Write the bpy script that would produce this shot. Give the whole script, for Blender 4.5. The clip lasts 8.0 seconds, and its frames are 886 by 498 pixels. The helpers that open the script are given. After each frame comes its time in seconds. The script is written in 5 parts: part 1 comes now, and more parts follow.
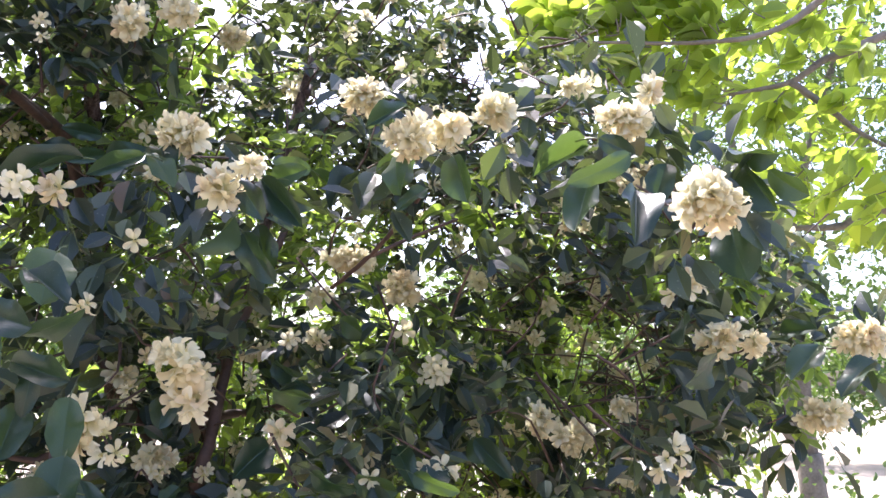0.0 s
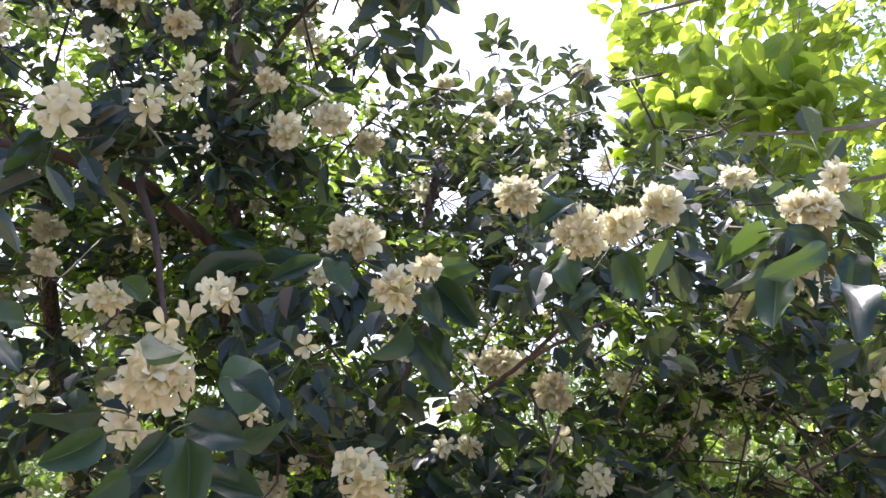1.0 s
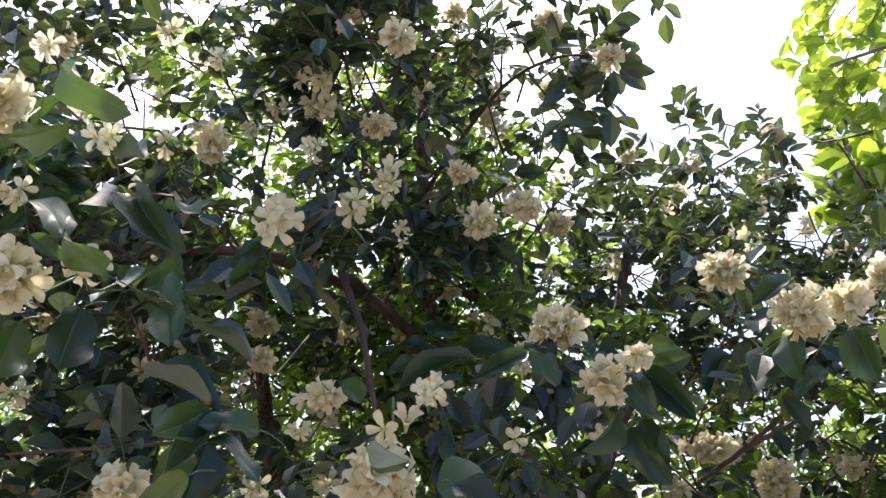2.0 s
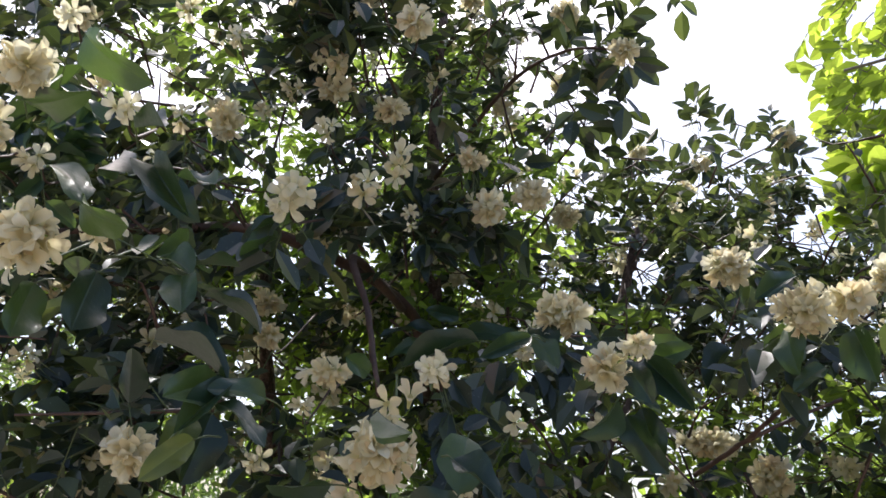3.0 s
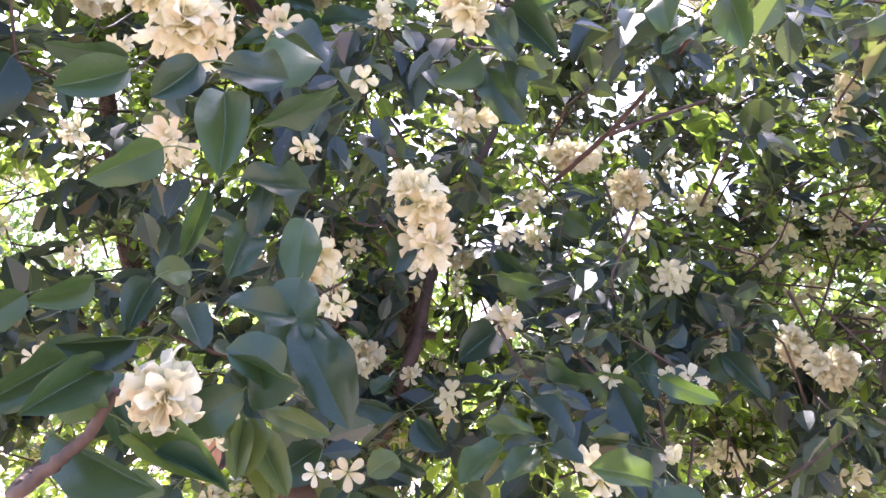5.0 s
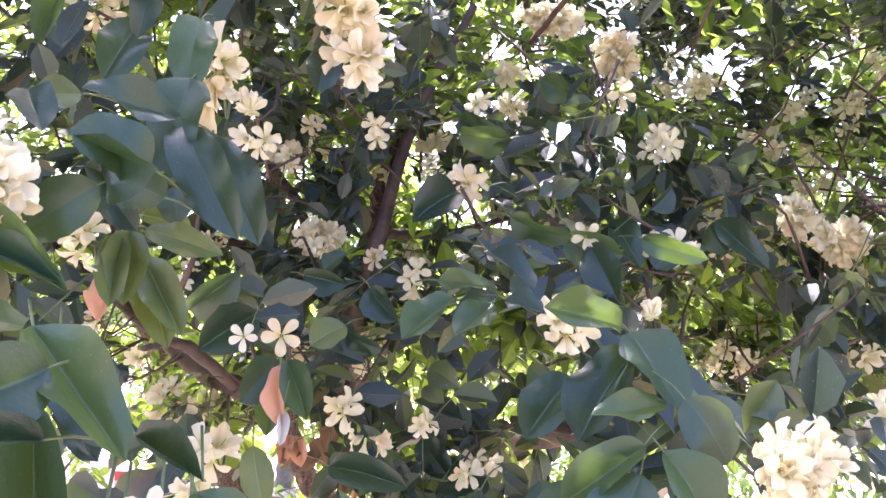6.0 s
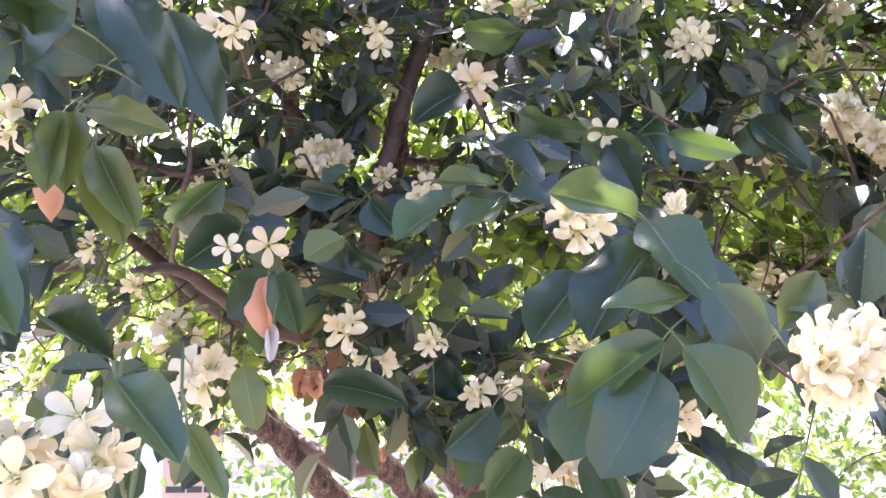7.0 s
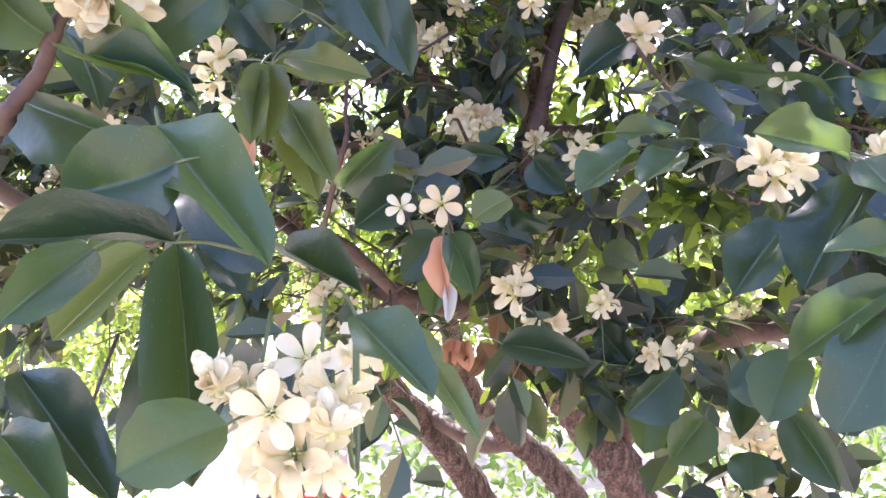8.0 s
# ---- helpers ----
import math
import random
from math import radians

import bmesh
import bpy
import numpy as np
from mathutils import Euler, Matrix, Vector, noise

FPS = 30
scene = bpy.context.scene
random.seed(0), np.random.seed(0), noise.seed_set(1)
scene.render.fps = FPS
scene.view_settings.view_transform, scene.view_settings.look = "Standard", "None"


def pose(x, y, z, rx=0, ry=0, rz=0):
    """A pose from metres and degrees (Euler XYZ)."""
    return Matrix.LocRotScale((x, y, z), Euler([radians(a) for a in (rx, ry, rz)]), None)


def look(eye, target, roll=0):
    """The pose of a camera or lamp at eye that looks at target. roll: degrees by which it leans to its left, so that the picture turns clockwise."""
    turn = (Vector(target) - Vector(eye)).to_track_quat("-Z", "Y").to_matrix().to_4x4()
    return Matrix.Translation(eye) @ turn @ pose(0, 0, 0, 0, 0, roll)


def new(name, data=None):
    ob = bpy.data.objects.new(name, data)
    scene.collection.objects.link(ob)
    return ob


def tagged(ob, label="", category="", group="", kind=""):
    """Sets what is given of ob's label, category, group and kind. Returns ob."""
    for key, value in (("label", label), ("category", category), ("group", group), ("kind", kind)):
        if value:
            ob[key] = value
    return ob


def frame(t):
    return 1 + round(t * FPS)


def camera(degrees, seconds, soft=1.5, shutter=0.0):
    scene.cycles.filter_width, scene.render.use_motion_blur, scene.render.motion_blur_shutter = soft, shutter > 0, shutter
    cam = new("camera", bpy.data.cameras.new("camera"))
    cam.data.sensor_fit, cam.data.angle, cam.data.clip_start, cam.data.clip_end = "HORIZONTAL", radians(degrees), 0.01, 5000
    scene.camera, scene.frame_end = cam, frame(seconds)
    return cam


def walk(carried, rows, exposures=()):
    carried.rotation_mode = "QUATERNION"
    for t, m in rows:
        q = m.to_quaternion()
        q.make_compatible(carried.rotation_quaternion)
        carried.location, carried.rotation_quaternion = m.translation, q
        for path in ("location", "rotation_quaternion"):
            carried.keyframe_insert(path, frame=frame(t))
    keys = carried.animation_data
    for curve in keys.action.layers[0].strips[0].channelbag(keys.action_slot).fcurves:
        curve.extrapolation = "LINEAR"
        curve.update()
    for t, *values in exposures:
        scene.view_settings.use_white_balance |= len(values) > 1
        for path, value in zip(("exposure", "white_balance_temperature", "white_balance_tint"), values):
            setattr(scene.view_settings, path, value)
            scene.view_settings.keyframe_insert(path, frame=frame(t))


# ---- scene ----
cam = camera(55.3, 8.0, shutter=0.05)
PATH = [
    (0, (0.058, 0.033, 1.724), (-0.042, 2.005, 2.041), 0.2),
    (0.5, (0.012, 0.066, 1.733), (-0.098, 2.015, 2.166), -0.7),
    (1, (-0.035, 0.057, 1.731), (-0.333, 1.958, 2.278), 0.2),
    (1.5, (-0.056, 0.055, 1.739), (-0.611, 1.879, 2.345), 0.4),
    (1.7, (-0.055, 0.054, 1.75), (-0.677, 1.842, 2.396), 0.6),
    (2.8, (-0.063, 0.048, 1.749), (-0.835, 1.722, 2.527), 3.0),
    (3, (-0.056, 0.046, 1.738), (-0.765, 1.786, 2.423), 3.8),
    (3.5, (-0.044, 0.062, 1.71), (-0.634, 1.895, 2.247), 4.4),
    (4, (-0.059, 0.087, 1.668), (-0.537, 1.978, 2.107), 4.4),
    (4.5, (-0.068, 0.121, 1.633), (-0.506, 2.039, 1.995), 3.9),
    (4.7, (-0.067, 0.138, 1.625), (-0.503, 2.062, 1.957), 3.9),
    (5.8, (-0.019, 0.27, 1.534), (-0.509, 2.195, 1.765), 2.8),
    (6, (-0.019, 0.288, 1.526), (-0.502, 2.219, 1.722), 2.6),
    (6.5, (-0.011, 0.335, 1.506), (-0.533, 2.261, 1.642), 1.8),
    (7, (-0.003, 0.357, 1.49), (-0.585, 2.268, 1.582), 1.0),
    (7.5, (-0.016, 0.371, 1.47), (-0.694, 2.252, 1.52), 0.3),
    (8, (-0.053, 0.357, 1.471), (-0.873, 2.18, 1.525), 0.0),
]
walk(cam, [(t, look(eye, target, roll)) for t, eye, target, roll in PATH],
     [(0, 1.94, 5880, 22), (0.8, 1.50, 5900, 18), (1.5, 1.36, 5940, 15), (2.8, 0.64, 6020, 13), (3.3, 1.0, 6020, 17), (4.5, 2.28, 5840, 27), (5.8, 2.80, 5880, 33), (8, 2.80, 5760, 30)])

# ---- world, sun, exposure ----
SUN_AZ, SUN_EL = radians(-32), radians(56)
world = bpy.data.worlds.new("sky")
scene.world = world
world.use_nodes = True
wn = world.node_tree.nodes
sky = wn.new("ShaderNodeTexSky")
sky.sky_type = "NISHITA"
sky.sun_disc = False
sky.sun_elevation, sky.sun_rotation = SUN_EL, SUN_AZ
sky.air_density, sky.dust_density, sky.ozone_density = 1.0, 4.5, 1.5
world.node_tree.links.new(sky.outputs[0], wn["Background"].inputs[0])
wn["Background"].inputs[1].default_value = 0.15
sun_data = bpy.data.lights.new("sun", "SUN")
sun_data.energy, sun_data.angle, sun_data.color = 3.6, radians(0.6), (1.0, 0.94, 0.84)
sun = new("sun", sun_data)
to_sun = Vector((math.sin(SUN_AZ) * math.cos(SUN_EL), math.cos(SUN_AZ) * math.cos(SUN_EL), math.sin(SUN_EL)))
sun.matrix_world = look(to_sun * 30, (0, 0, 0))

# ---- materials ----
rng = np.random.default_rng(7)
rnd = random.Random(11)


def material(name):
    m = bpy.data.materials.new(name)
    m.use_nodes = True
    m.node_tree.nodes.clear()
    return m, m.node_tree.nodes, m.node_tree.links


def math_node(n, l, op, a, b=None, c=None):
    k = n.new("ShaderNodeMath")
    k.operation = op
    for i, v in enumerate((a, b, c)):
        if v is None:
            continue
        if isinstance(v, (int, float)):
            k.inputs[i].default_value = v
        else:
            l.new(v, k.inputs[i])
    return k.outputs[0]


def mix_colour(n, l, fac, a, b):
    k = n.new("ShaderNodeMix")
    k.data_type = "RGBA"
    for i, v in ((0, fac), (6, a), (7, b)):
        if isinstance(v, (int, float)):
            k.inputs[i].default_value = v
        elif isinstance(v, tuple):
            k.inputs[i].default_value = (*v, 1)
        else:
            l.new(v, k.inputs[i])
    return k.outputs[2]


def noise_node(n, l, scale, detail=3.0, coord=None, rough=0.55):
    k = n.new("ShaderNodeTexNoise")
    k.inputs["Scale"].default_value, k.inputs["Detail"].default_value, k.inputs["Roughness"].default_value = scale, detail, rough
    if coord is None:
        coord = n.new("ShaderNodeTexCoord").outputs["Object"]
    l.new(coord, k.inputs["Vector"])
    return k.outputs["Fac"]


def ramp(n, l, fac, *stops):
    k = n.new("ShaderNodeValToRGB")
    e = k.color_ramp.elements
    while len(e) < len(stops):
        e.new(0.5)
    for el, (p, c) in zip(e, stops):
        el.position, el.color = p, (*c, 1)
    l.new(fac, k.inputs[0])
    return k.outputs[0]


def bump(n, l, height, strength, distance):
    k = n.new("ShaderNodeBump")
    k.inputs["Strength"].default_value, k.inputs["Distance"].default_value = strength, distance
    l.new(height, k.inputs["Height"])
    return k.outputs[0]


def leaf_material(name, stops, glow, through_part, rough, pieces, veins=0.5):
    """A leaf: gloss over green, light let through, pale midrib and side veins from the leaf's own UV."""
    m, n, l = material(name)
    if pieces:
        chance = n.new("ShaderNodeObjectInfo").outputs["Random"]
    else:
        chance = n.new("ShaderNodeNewGeometry").outputs["Random Per Island"]
    uv = n.new("ShaderNodeTexCoord").outputs["UV"]
    sep = n.new("ShaderNodeSeparateXYZ")
    l.new(uv, sep.inputs[0])
    across = math_node(n, l, "ABSOLUTE", math_node(n, l, "SUBTRACT", sep.outputs[1], 0.5))
    rib = math_node(n, l, "LESS_THAN", across, 0.016)
    side = math_node(n, l, "SINE", math_node(n, l, "MULTIPLY", math_node(n, l, "SUBTRACT", sep.outputs[0], math_node(n, l, "MULTIPLY", across, 0.5)), 62.0))
    vein = math_node(n, l, "GREATER_THAN", side, 0.9)
    base = ramp(n, l, chance, *stops)
    place = n.new("ShaderNodeTexCoord").outputs["Object"] if not pieces else uv
    blot = noise_node(n, l, 9.0 if pieces else 60.0, 4.0, place)
    base = mix_colour(n, l, math_node(n, l, "MULTIPLY", blot, 0.35), base, tuple(c * 1.5 for c in stops[1][1]))
    base = mix_colour(n, l, math_node(n, l, "MULTIPLY", rib, veins), base, tuple(min(1, c * 2.2 + 0.03) for c in stops[1][1]))
    base = mix_colour(n, l, math_node(n, l, "MULTIPLY", vein, veins * 0.14), base, tuple(c * 1.8 for c in stops[1][1]))
    specks = noise_node(n, l, 46.0 if pieces else 240.0, 1.0, place)
    speck = math_node(n, l, "GREATER_THAN", specks, 0.73)
    base = mix_colour(n, l, math_node(n, l, "MULTIPLY", speck, 0.3), base, (0.32, 0.36, 0.25))
    p = n.new("ShaderNodeBsdfPrincipled")
    l.new(base, p.inputs["Base Color"])
    l.new(math_node(n, l, "MULTIPLY_ADD", blot, 0.25, rough - 0.12), p.inputs["Roughness"])
    p.inputs["IOR"].default_value = 1.5
    p.inputs["Specular IOR Level"].default_value = 0.5
    h = math_node(n, l, "ADD", math_node(n, l, "MULTIPLY", rib, -0.6), math_node(n, l, "MULTIPLY", side, 0.035))
    h = math_node(n, l, "ADD", h, math_node(n, l, "MULTIPLY", blot, 1.0))
    bn = bump(n, l, h, 0.28, 0.0012)
    l.new(bn, p.inputs["Normal"])
    t = n.new("ShaderNodeBsdfTranslucent")
    l.new(mix_colour(n, l, 0.25, glow, base), t.inputs[0])
    s = n.new("ShaderNodeMixShader")
    l.new(math_node(n, l, "MULTIPLY_ADD", math_node(n, l, "POWER", chance, 2.0), through_part * 1.3, through_part * 0.55), s.inputs[0])
    l.new(p.outputs[0], s.inputs[1])
    l.new(t.outputs[0], s.inputs[2])
    o = n.new("ShaderNodeOutputMaterial")
    l.new(s.outputs[0], o.inputs[0])
    return m


JASMINE = ((0.0, (0.005, 0.015, 0.010)), (0.45, (0.014, 0.034, 0.019)), (0.86, (0.029, 0.058, 0.025)), (1.0, (0.06, 0.09, 0.03)))
CROWN_LEAVES = ((0.0, (0.008, 0.015, 0.014)), (0.45, (0.018, 0.031, 0.025)), (0.76, (0.038, 0.058, 0.032)), (0.88, (0.10, 0.13, 0.045)), (0.965, (0.13, 0.105, 0.052)), (1.0, (0.17, 0.105, 0.065)))
leaf_green = leaf_material("jasmine_leaf", JASMINE, (0.24, 0.38, 0.05), 0.14, 0.36, True, 0.26)
leaf_mass = leaf_material("jasmine_foliage", CROWN_LEAVES, (0.31, 0.42, 0.07), 0.13, 0.34, False)
# backlight painted in: a paler, more translucent copy of the crown leaves
BACKLIT_LEAVES = ((0.0, (0.022, 0.042, 0.022)), (0.5, (0.048, 0.085, 0.026)), (0.9, (0.09, 0.13, 0.035)), (1.0, (0.15, 0.11, 0.05)))
backlit_mass = leaf_material("backlit_inner_foliage", BACKLIT_LEAVES, (0.50, 0.70, 0.09), 0.5, 0.42, False)
YOUNG = ((0.0, (0.05, 0.078, 0.026)), (0.5, (0.07, 0.098, 0.03)), (1.0, (0.10, 0.12, 0.036)))
leaf_young = leaf_material("young_leaf", YOUNG, (0.34, 0.42, 0.06), 0.22, 0.4, True)
DRY = ((0.0, (0.40, 0.19, 0.10)), (0.5, (0.46, 0.25, 0.15)), (1.0, (0.50, 0.30, 0.19)))
leaf_dry = leaf_material("dry_leaf", DRY, (0.62, 0.34, 0.18), 0.25, 0.6, True)
BROWN = ((0.0, (0.12, 0.075, 0.04)), (0.5, (0.15, 0.095, 0.05)), (1.0, (0.19, 0.12, 0.06)))
leaf_brown = leaf_material("brown_leaf", BROWN, (0.3, 0.16, 0.06), 0.2, 0.6, True)
PALE = ((0.0, (0.42, 0.42, 0.40)), (0.5, (0.46, 0.46, 0.44)), (1.0, (0.5, 0.5, 0.48)))
leaf_pale = leaf_material("bleached_leaf", PALE, (0.5, 0.5, 0.45), 0.2, 0.6, True, 0.1)
BROAD = ((0.0, (0.06, 0.11, 0.012)), (0.5, (0.12, 0.19, 0.02)), (1.0, (0.20, 0.27, 0.03)))
broad_leaf = leaf_material("broad_leaf", BROAD, (0.62, 0.78, 0.08), 0.5, 0.45, True)
broad_mass = leaf_material("broad_foliage", BROAD, (0.62, 0.78, 0.08), 0.5, 0.45, False)
HEDGE = ((0.0, (0.05, 0.09, 0.02)), (0.5, (0.07, 0.13, 0.025)), (1.0, (0.11, 0.17, 0.03)))
hedge_mass = leaf_material("shrub_foliage", HEDGE, (0.28, 0.42, 0.08), 0.28, 0.45, False)


def petal_material(name, pieces):
    m, n, l = material(name)
    if pieces:
        chance = n.new("ShaderNodeObjectInfo").outputs["Random"]
    else:
        chance = n.new("ShaderNodeNewGeometry").outputs["Random Per Island"]
    base = ramp(n, l, chance, (0.0, (0.84, 0.82, 0.65)), (0.45, (0.82, 0.775, 0.52)), (0.8, (0.80, 0.715, 0.45)), (1.0, (0.76, 0.63, 0.40)))
    uv = n.new("ShaderNodeTexCoord").outputs["UV"]
    sep = n.new("ShaderNodeSeparateXYZ")
    l.new(uv, sep.inputs[0])
    throat = ramp(n, l, sep.outputs[0], (0.0, (1, 1, 1)), (0.58, (0, 0, 0)))
    base = mix_colour(n, l, math_node(n, l, "MULTIPLY", throat, 0.75), base, (0.62, 0.66, 0.26))
    fine = noise_node(n, l, 14.0, 4.0, uv)
    base = mix_colour(n, l, math_node(n, l, "MULTIPLY", fine, 0.28), base, (0.70, 0.58, 0.38))
    streak = n.new("ShaderNodeTexWave")
    streak.bands_direction = "Y"
    streak.inputs["Scale"].default_value, streak.inputs["Distortion"].default_value = 5.0, 1.5
    l.new(uv, streak.inputs["Vector"])
    p = n.new("ShaderNodeBsdfPrincipled")
    l.new(base, p.inputs["Base Color"])
    p.inputs["Roughness"].default_value = 0.55
    l.new(bump(n, l, math_node(n, l, "ADD", streak.outputs["Fac"], fine), 0.25, 0.0006), p.inputs["Normal"])
    t = n.new("ShaderNodeBsdfTranslucent")
    l.new(base, t.inputs[0])
    s = n.new("ShaderNodeMixShader")
    s.inputs[0].default_value = 0.46
    l.new(p.outputs[0], s.inputs[1])
    l.new(t.outputs[0], s.inputs[2])
    l.new(s.outputs[0], n.new("ShaderNodeOutputMaterial").inputs[0])
    return m


petal = petal_material("petal", True)
petal_mass = petal_material("blossom_petal", False)


def solid(name, dark, light, scale, rough=0.7, relief=0.4, depth=0.004, stretch=None):
    m, n, l = material(name)
    co = n.new("ShaderNodeTexCoord").outputs["Object"]
    if stretch:
        mp = n.new("ShaderNodeMapping")
        mp.inputs["Scale"].default_value = stretch
        l.new(co, mp.inputs[0])
        co = mp.outputs[0]
    big, small = noise_node(n, l, scale * 0.18, 3.0, co), noise_node(n, l, scale, 6.0, co, 0.65)
    fac = math_node(n, l, "ADD", math_node(n, l, "MULTIPLY", big, 0.5), math_node(n, l, "MULTIPLY", small, 0.5))
    p = n.new("ShaderNodeBsdfPrincipled")
    l.new(ramp(n, l, fac, (0.33, dark), (0.66, light)), p.inputs["Base Color"])
    l.new(math_node(n, l, "MULTIPLY_ADD", small, 0.2, rough - 0.1), p.inputs["Roughness"])
    l.new(bump(n, l, fac, relief, depth), p.inputs["Normal"])
    l.new(p.outputs[0], n.new("ShaderNodeOutputMaterial").inputs[0])
    return m



def bark_material(name, dark, mid, light):
    """Fissured bark: long fibres along the stem, fine flakes, and pale worn patches."""
    m, n, l = material(name)
    co = n.new("ShaderNodeTexCoord").outputs["Object"]
    mp = n.new("ShaderNodeMapping")
    mp.inputs["Scale"].default_value = (1, 1, 0.22)
    l.new(co, mp.inputs[0])
    fibre, flake, patch = noise_node(n, l, 95, 5.0, mp.outputs[0], 0.7), noise_node(n, l, 210, 4.0, co, 0.7), noise_node(n, l, 9, 3.0, co)
    fac = math_node(n, l, "ADD", math_node(n, l, "MULTIPLY", fibre, 0.62), math_node(n, l, "MULTIPLY", flake, 0.38))
    col = ramp(n, l, fac, (0.40, dark), (0.50, mid), (0.61, light))
    worn = math_node(n, l, "MULTIPLY", math_node(n, l, "GREATER_THAN", math_node(n, l, "ADD", patch, math_node(n, l, "MULTIPLY", flake, 0.3)), 0.74), 0.45)
    col = mix_colour(n, l, worn, col, (0.26, 0.25, 0.21))
    p = n.new("ShaderNodeBsdfPrincipled")
    l.new(col, p.inputs["Base Color"])
    p.inputs["Roughness"].default_value = 0.85
    l.new(bump(n, l, fac, 1.0, 0.02), p.inputs["Normal"])
    l.new(p.outputs[0], n.new("ShaderNodeOutputMaterial").inputs[0])
    return m


bark = bark_material("bark", (0.028, 0.016, 0.011), (0.11, 0.062, 0.044), (0.25, 0.16, 0.12))
twig_bark = solid("twig_bark", (0.035, 0.02, 0.015), (0.125, 0.072, 0.05), 120, 0.7, 0.5, 0.002)
green_stem = solid("green_stem", (0.06, 0.09, 0.03), (0.13, 0.16, 0.055), 90, 0.5, 0.3, 0.001)
grey_bark = solid("grey_bark", (0.10, 0.085, 0.065), (0.24, 0.21, 0.17), 50, 0.85, 0.8, 0.008)
stamen = solid("stamen", (0.58, 0.50, 0.20), (0.72, 0.64, 0.32), 300, 0.6, 0.2, 0.0005)
ground_mat = solid("sandy_ground", (0.215, 0.18, 0.14), (0.34, 0.285, 0.22), 4, 0.9, 0.5, 0.01)
board_mat = solid("board_paint", (0.44, 0.32, 0.27), (0.54, 0.40, 0.34), 9, 0.55, 0.2, 0.001)
red_paint = solid("red_paint", (0.42, 0.03, 0.03), (0.55, 0.05, 0.05), 12, 0.5, 0.2, 0.001)
ink = solid("black_paint", (0.02, 0.02, 0.025), (0.05, 0.05, 0.06), 30, 0.5, 0.2, 0.001)
white_wash = solid("whitewash", (0.62, 0.63, 0.62), (0.80, 0.80, 0.78), 5, 0.9, 0.4, 0.004)
wire_mat = solid("wire", (0.05, 0.05, 0.05), (0.09, 0.09, 0.09), 10, 0.6, 0.1, 0.001)


# ---- mesh helpers ----
def mesh_object(name, verts, faces, mat, parent=None, label="", uvs=None, smooth=True):
    me = bpy.data.meshes.new(name)
    verts = np.asarray(verts, dtype=np.float32).reshape(-1, 3)
    me.from_pydata(verts.tolist(), [], [list(map(int, f)) for f in faces])
    if uvs is not None:
        layer = me.uv_layers.new(name="UVMap")
        loops = np.zeros(len(me.loops), dtype=np.int32)
        me.loops.foreach_get("vertex_index", loops)
        layer.data.foreach_set("uv", np.asarray(uvs, dtype=np.float32)[loops].ravel())
    if smooth:
        me.polygons.foreach_set("use_smooth", [True] * len(me.polygons))
    for k in mat if isinstance(mat, (list, tuple)) else [mat]:
        me.materials.append(k)
    ob = new(name, me)
    ob.parent = parent
    if label:
        ob["label"] = label
    return ob


def part(name, bm, mat, parent, label=""):
    me = bpy.data.meshes.new(name)
    bm.to_mesh(me)
    bm.free()
    for k in mat if isinstance(mat, (list, tuple)) else [mat]:
        me.materials.append(k)
    ob = new(name, me)
    ob.parent = parent
    if label:
        ob["label"] = label
    return ob


def smooth_line(pts, steps):
    """Points on a Catmull-Rom curve through pts."""
    p = [np.array(q, float) for q in pts]
    p = [2 * p[0] - p[1], *p, 2 * p[-1] - p[-2]]
    out = []
    for i in range(1, len(p) - 2):
        for s in range(steps):
            t = s / steps
            out.append(0.5 * (2 * p[i] + (p[i + 1] - p[i - 1]) * t + (2 * p[i - 1] - 5 * p[i] + 4 * p[i + 1] - p[i + 2]) * t * t
                              + (3 * p[i] - p[i - 1] - 3 * p[i + 1] + p[i + 2]) * t ** 3))
    out.append(p[-2])
    return np.array(out)


def tube_arrays(line, radii, sides, rough=0.0, start=0):
    """Vertices and faces of a tube along a line."""
    verts, faces = [], []
    m = len(line)
    turns = np.arange(sides) * (2 * math.pi / sides)
    cs, sn = np.cos(turns)[:, None], np.sin(turns)[:, None]
    sx, sy, sz = 1.0, 0.2, 0.1
    for i in range(m):
        d = line[min(i + 1, m - 1)] - line[max(i - 1, 0)]
        dx, dy, dz = float(d[0]), float(d[1]), float(d[2])
        q = math.sqrt(dx * dx + dy * dy + dz * dz) + 1e-9
        dx, dy, dz = dx / q, dy / q, dz / q
        q = sx * dx + sy * dy + sz * dz
        sx, sy, sz = sx - dx * q, sy - dy * q, sz - dz * q
        q = math.sqrt(sx * sx + sy * sy + sz * sz) + 1e-9
        sx, sy, sz = sx / q, sy / q, sz / q
        u = np.array((sx, sy, sz))
        w = np.array((dy * sz - dz * sy, dz * sx - dx * sz, dx * sy - dy * sx))
        r = radii[i] * (1 + rough * rng.normal(0, 1, (sides, 1))) if rough else radii[i]
        verts.extend((line[i] + r * (cs * u + sn * w)).tolist())
    for i in range(m - 1):
        for k in range(sides):
            a, b = start + i * sides + k, start + i * sides + (k + 1) % sides
            faces.append((a, b, b + sides, a + sides))
    faces.append(tuple(start + (m - 1) * sides + k for k in range(sides)))
    faces.append(tuple(start + k for k in reversed(range(sides))))
    return verts, faces


def limb(name, pts, r0, r1, mat, parent, sides=10, rough=0.09, steps=8, label=""):
    line = smooth_line(pts, steps)
    line[1:-1] += rng.normal(0, min(r0, r1) * 0.14, line[1:-1].shape)
    v, f = tube_arrays(line, np.linspace(r0, r1, len(line)), sides, rough)
    return mesh_object(name, v, f, mat, parent, label), line


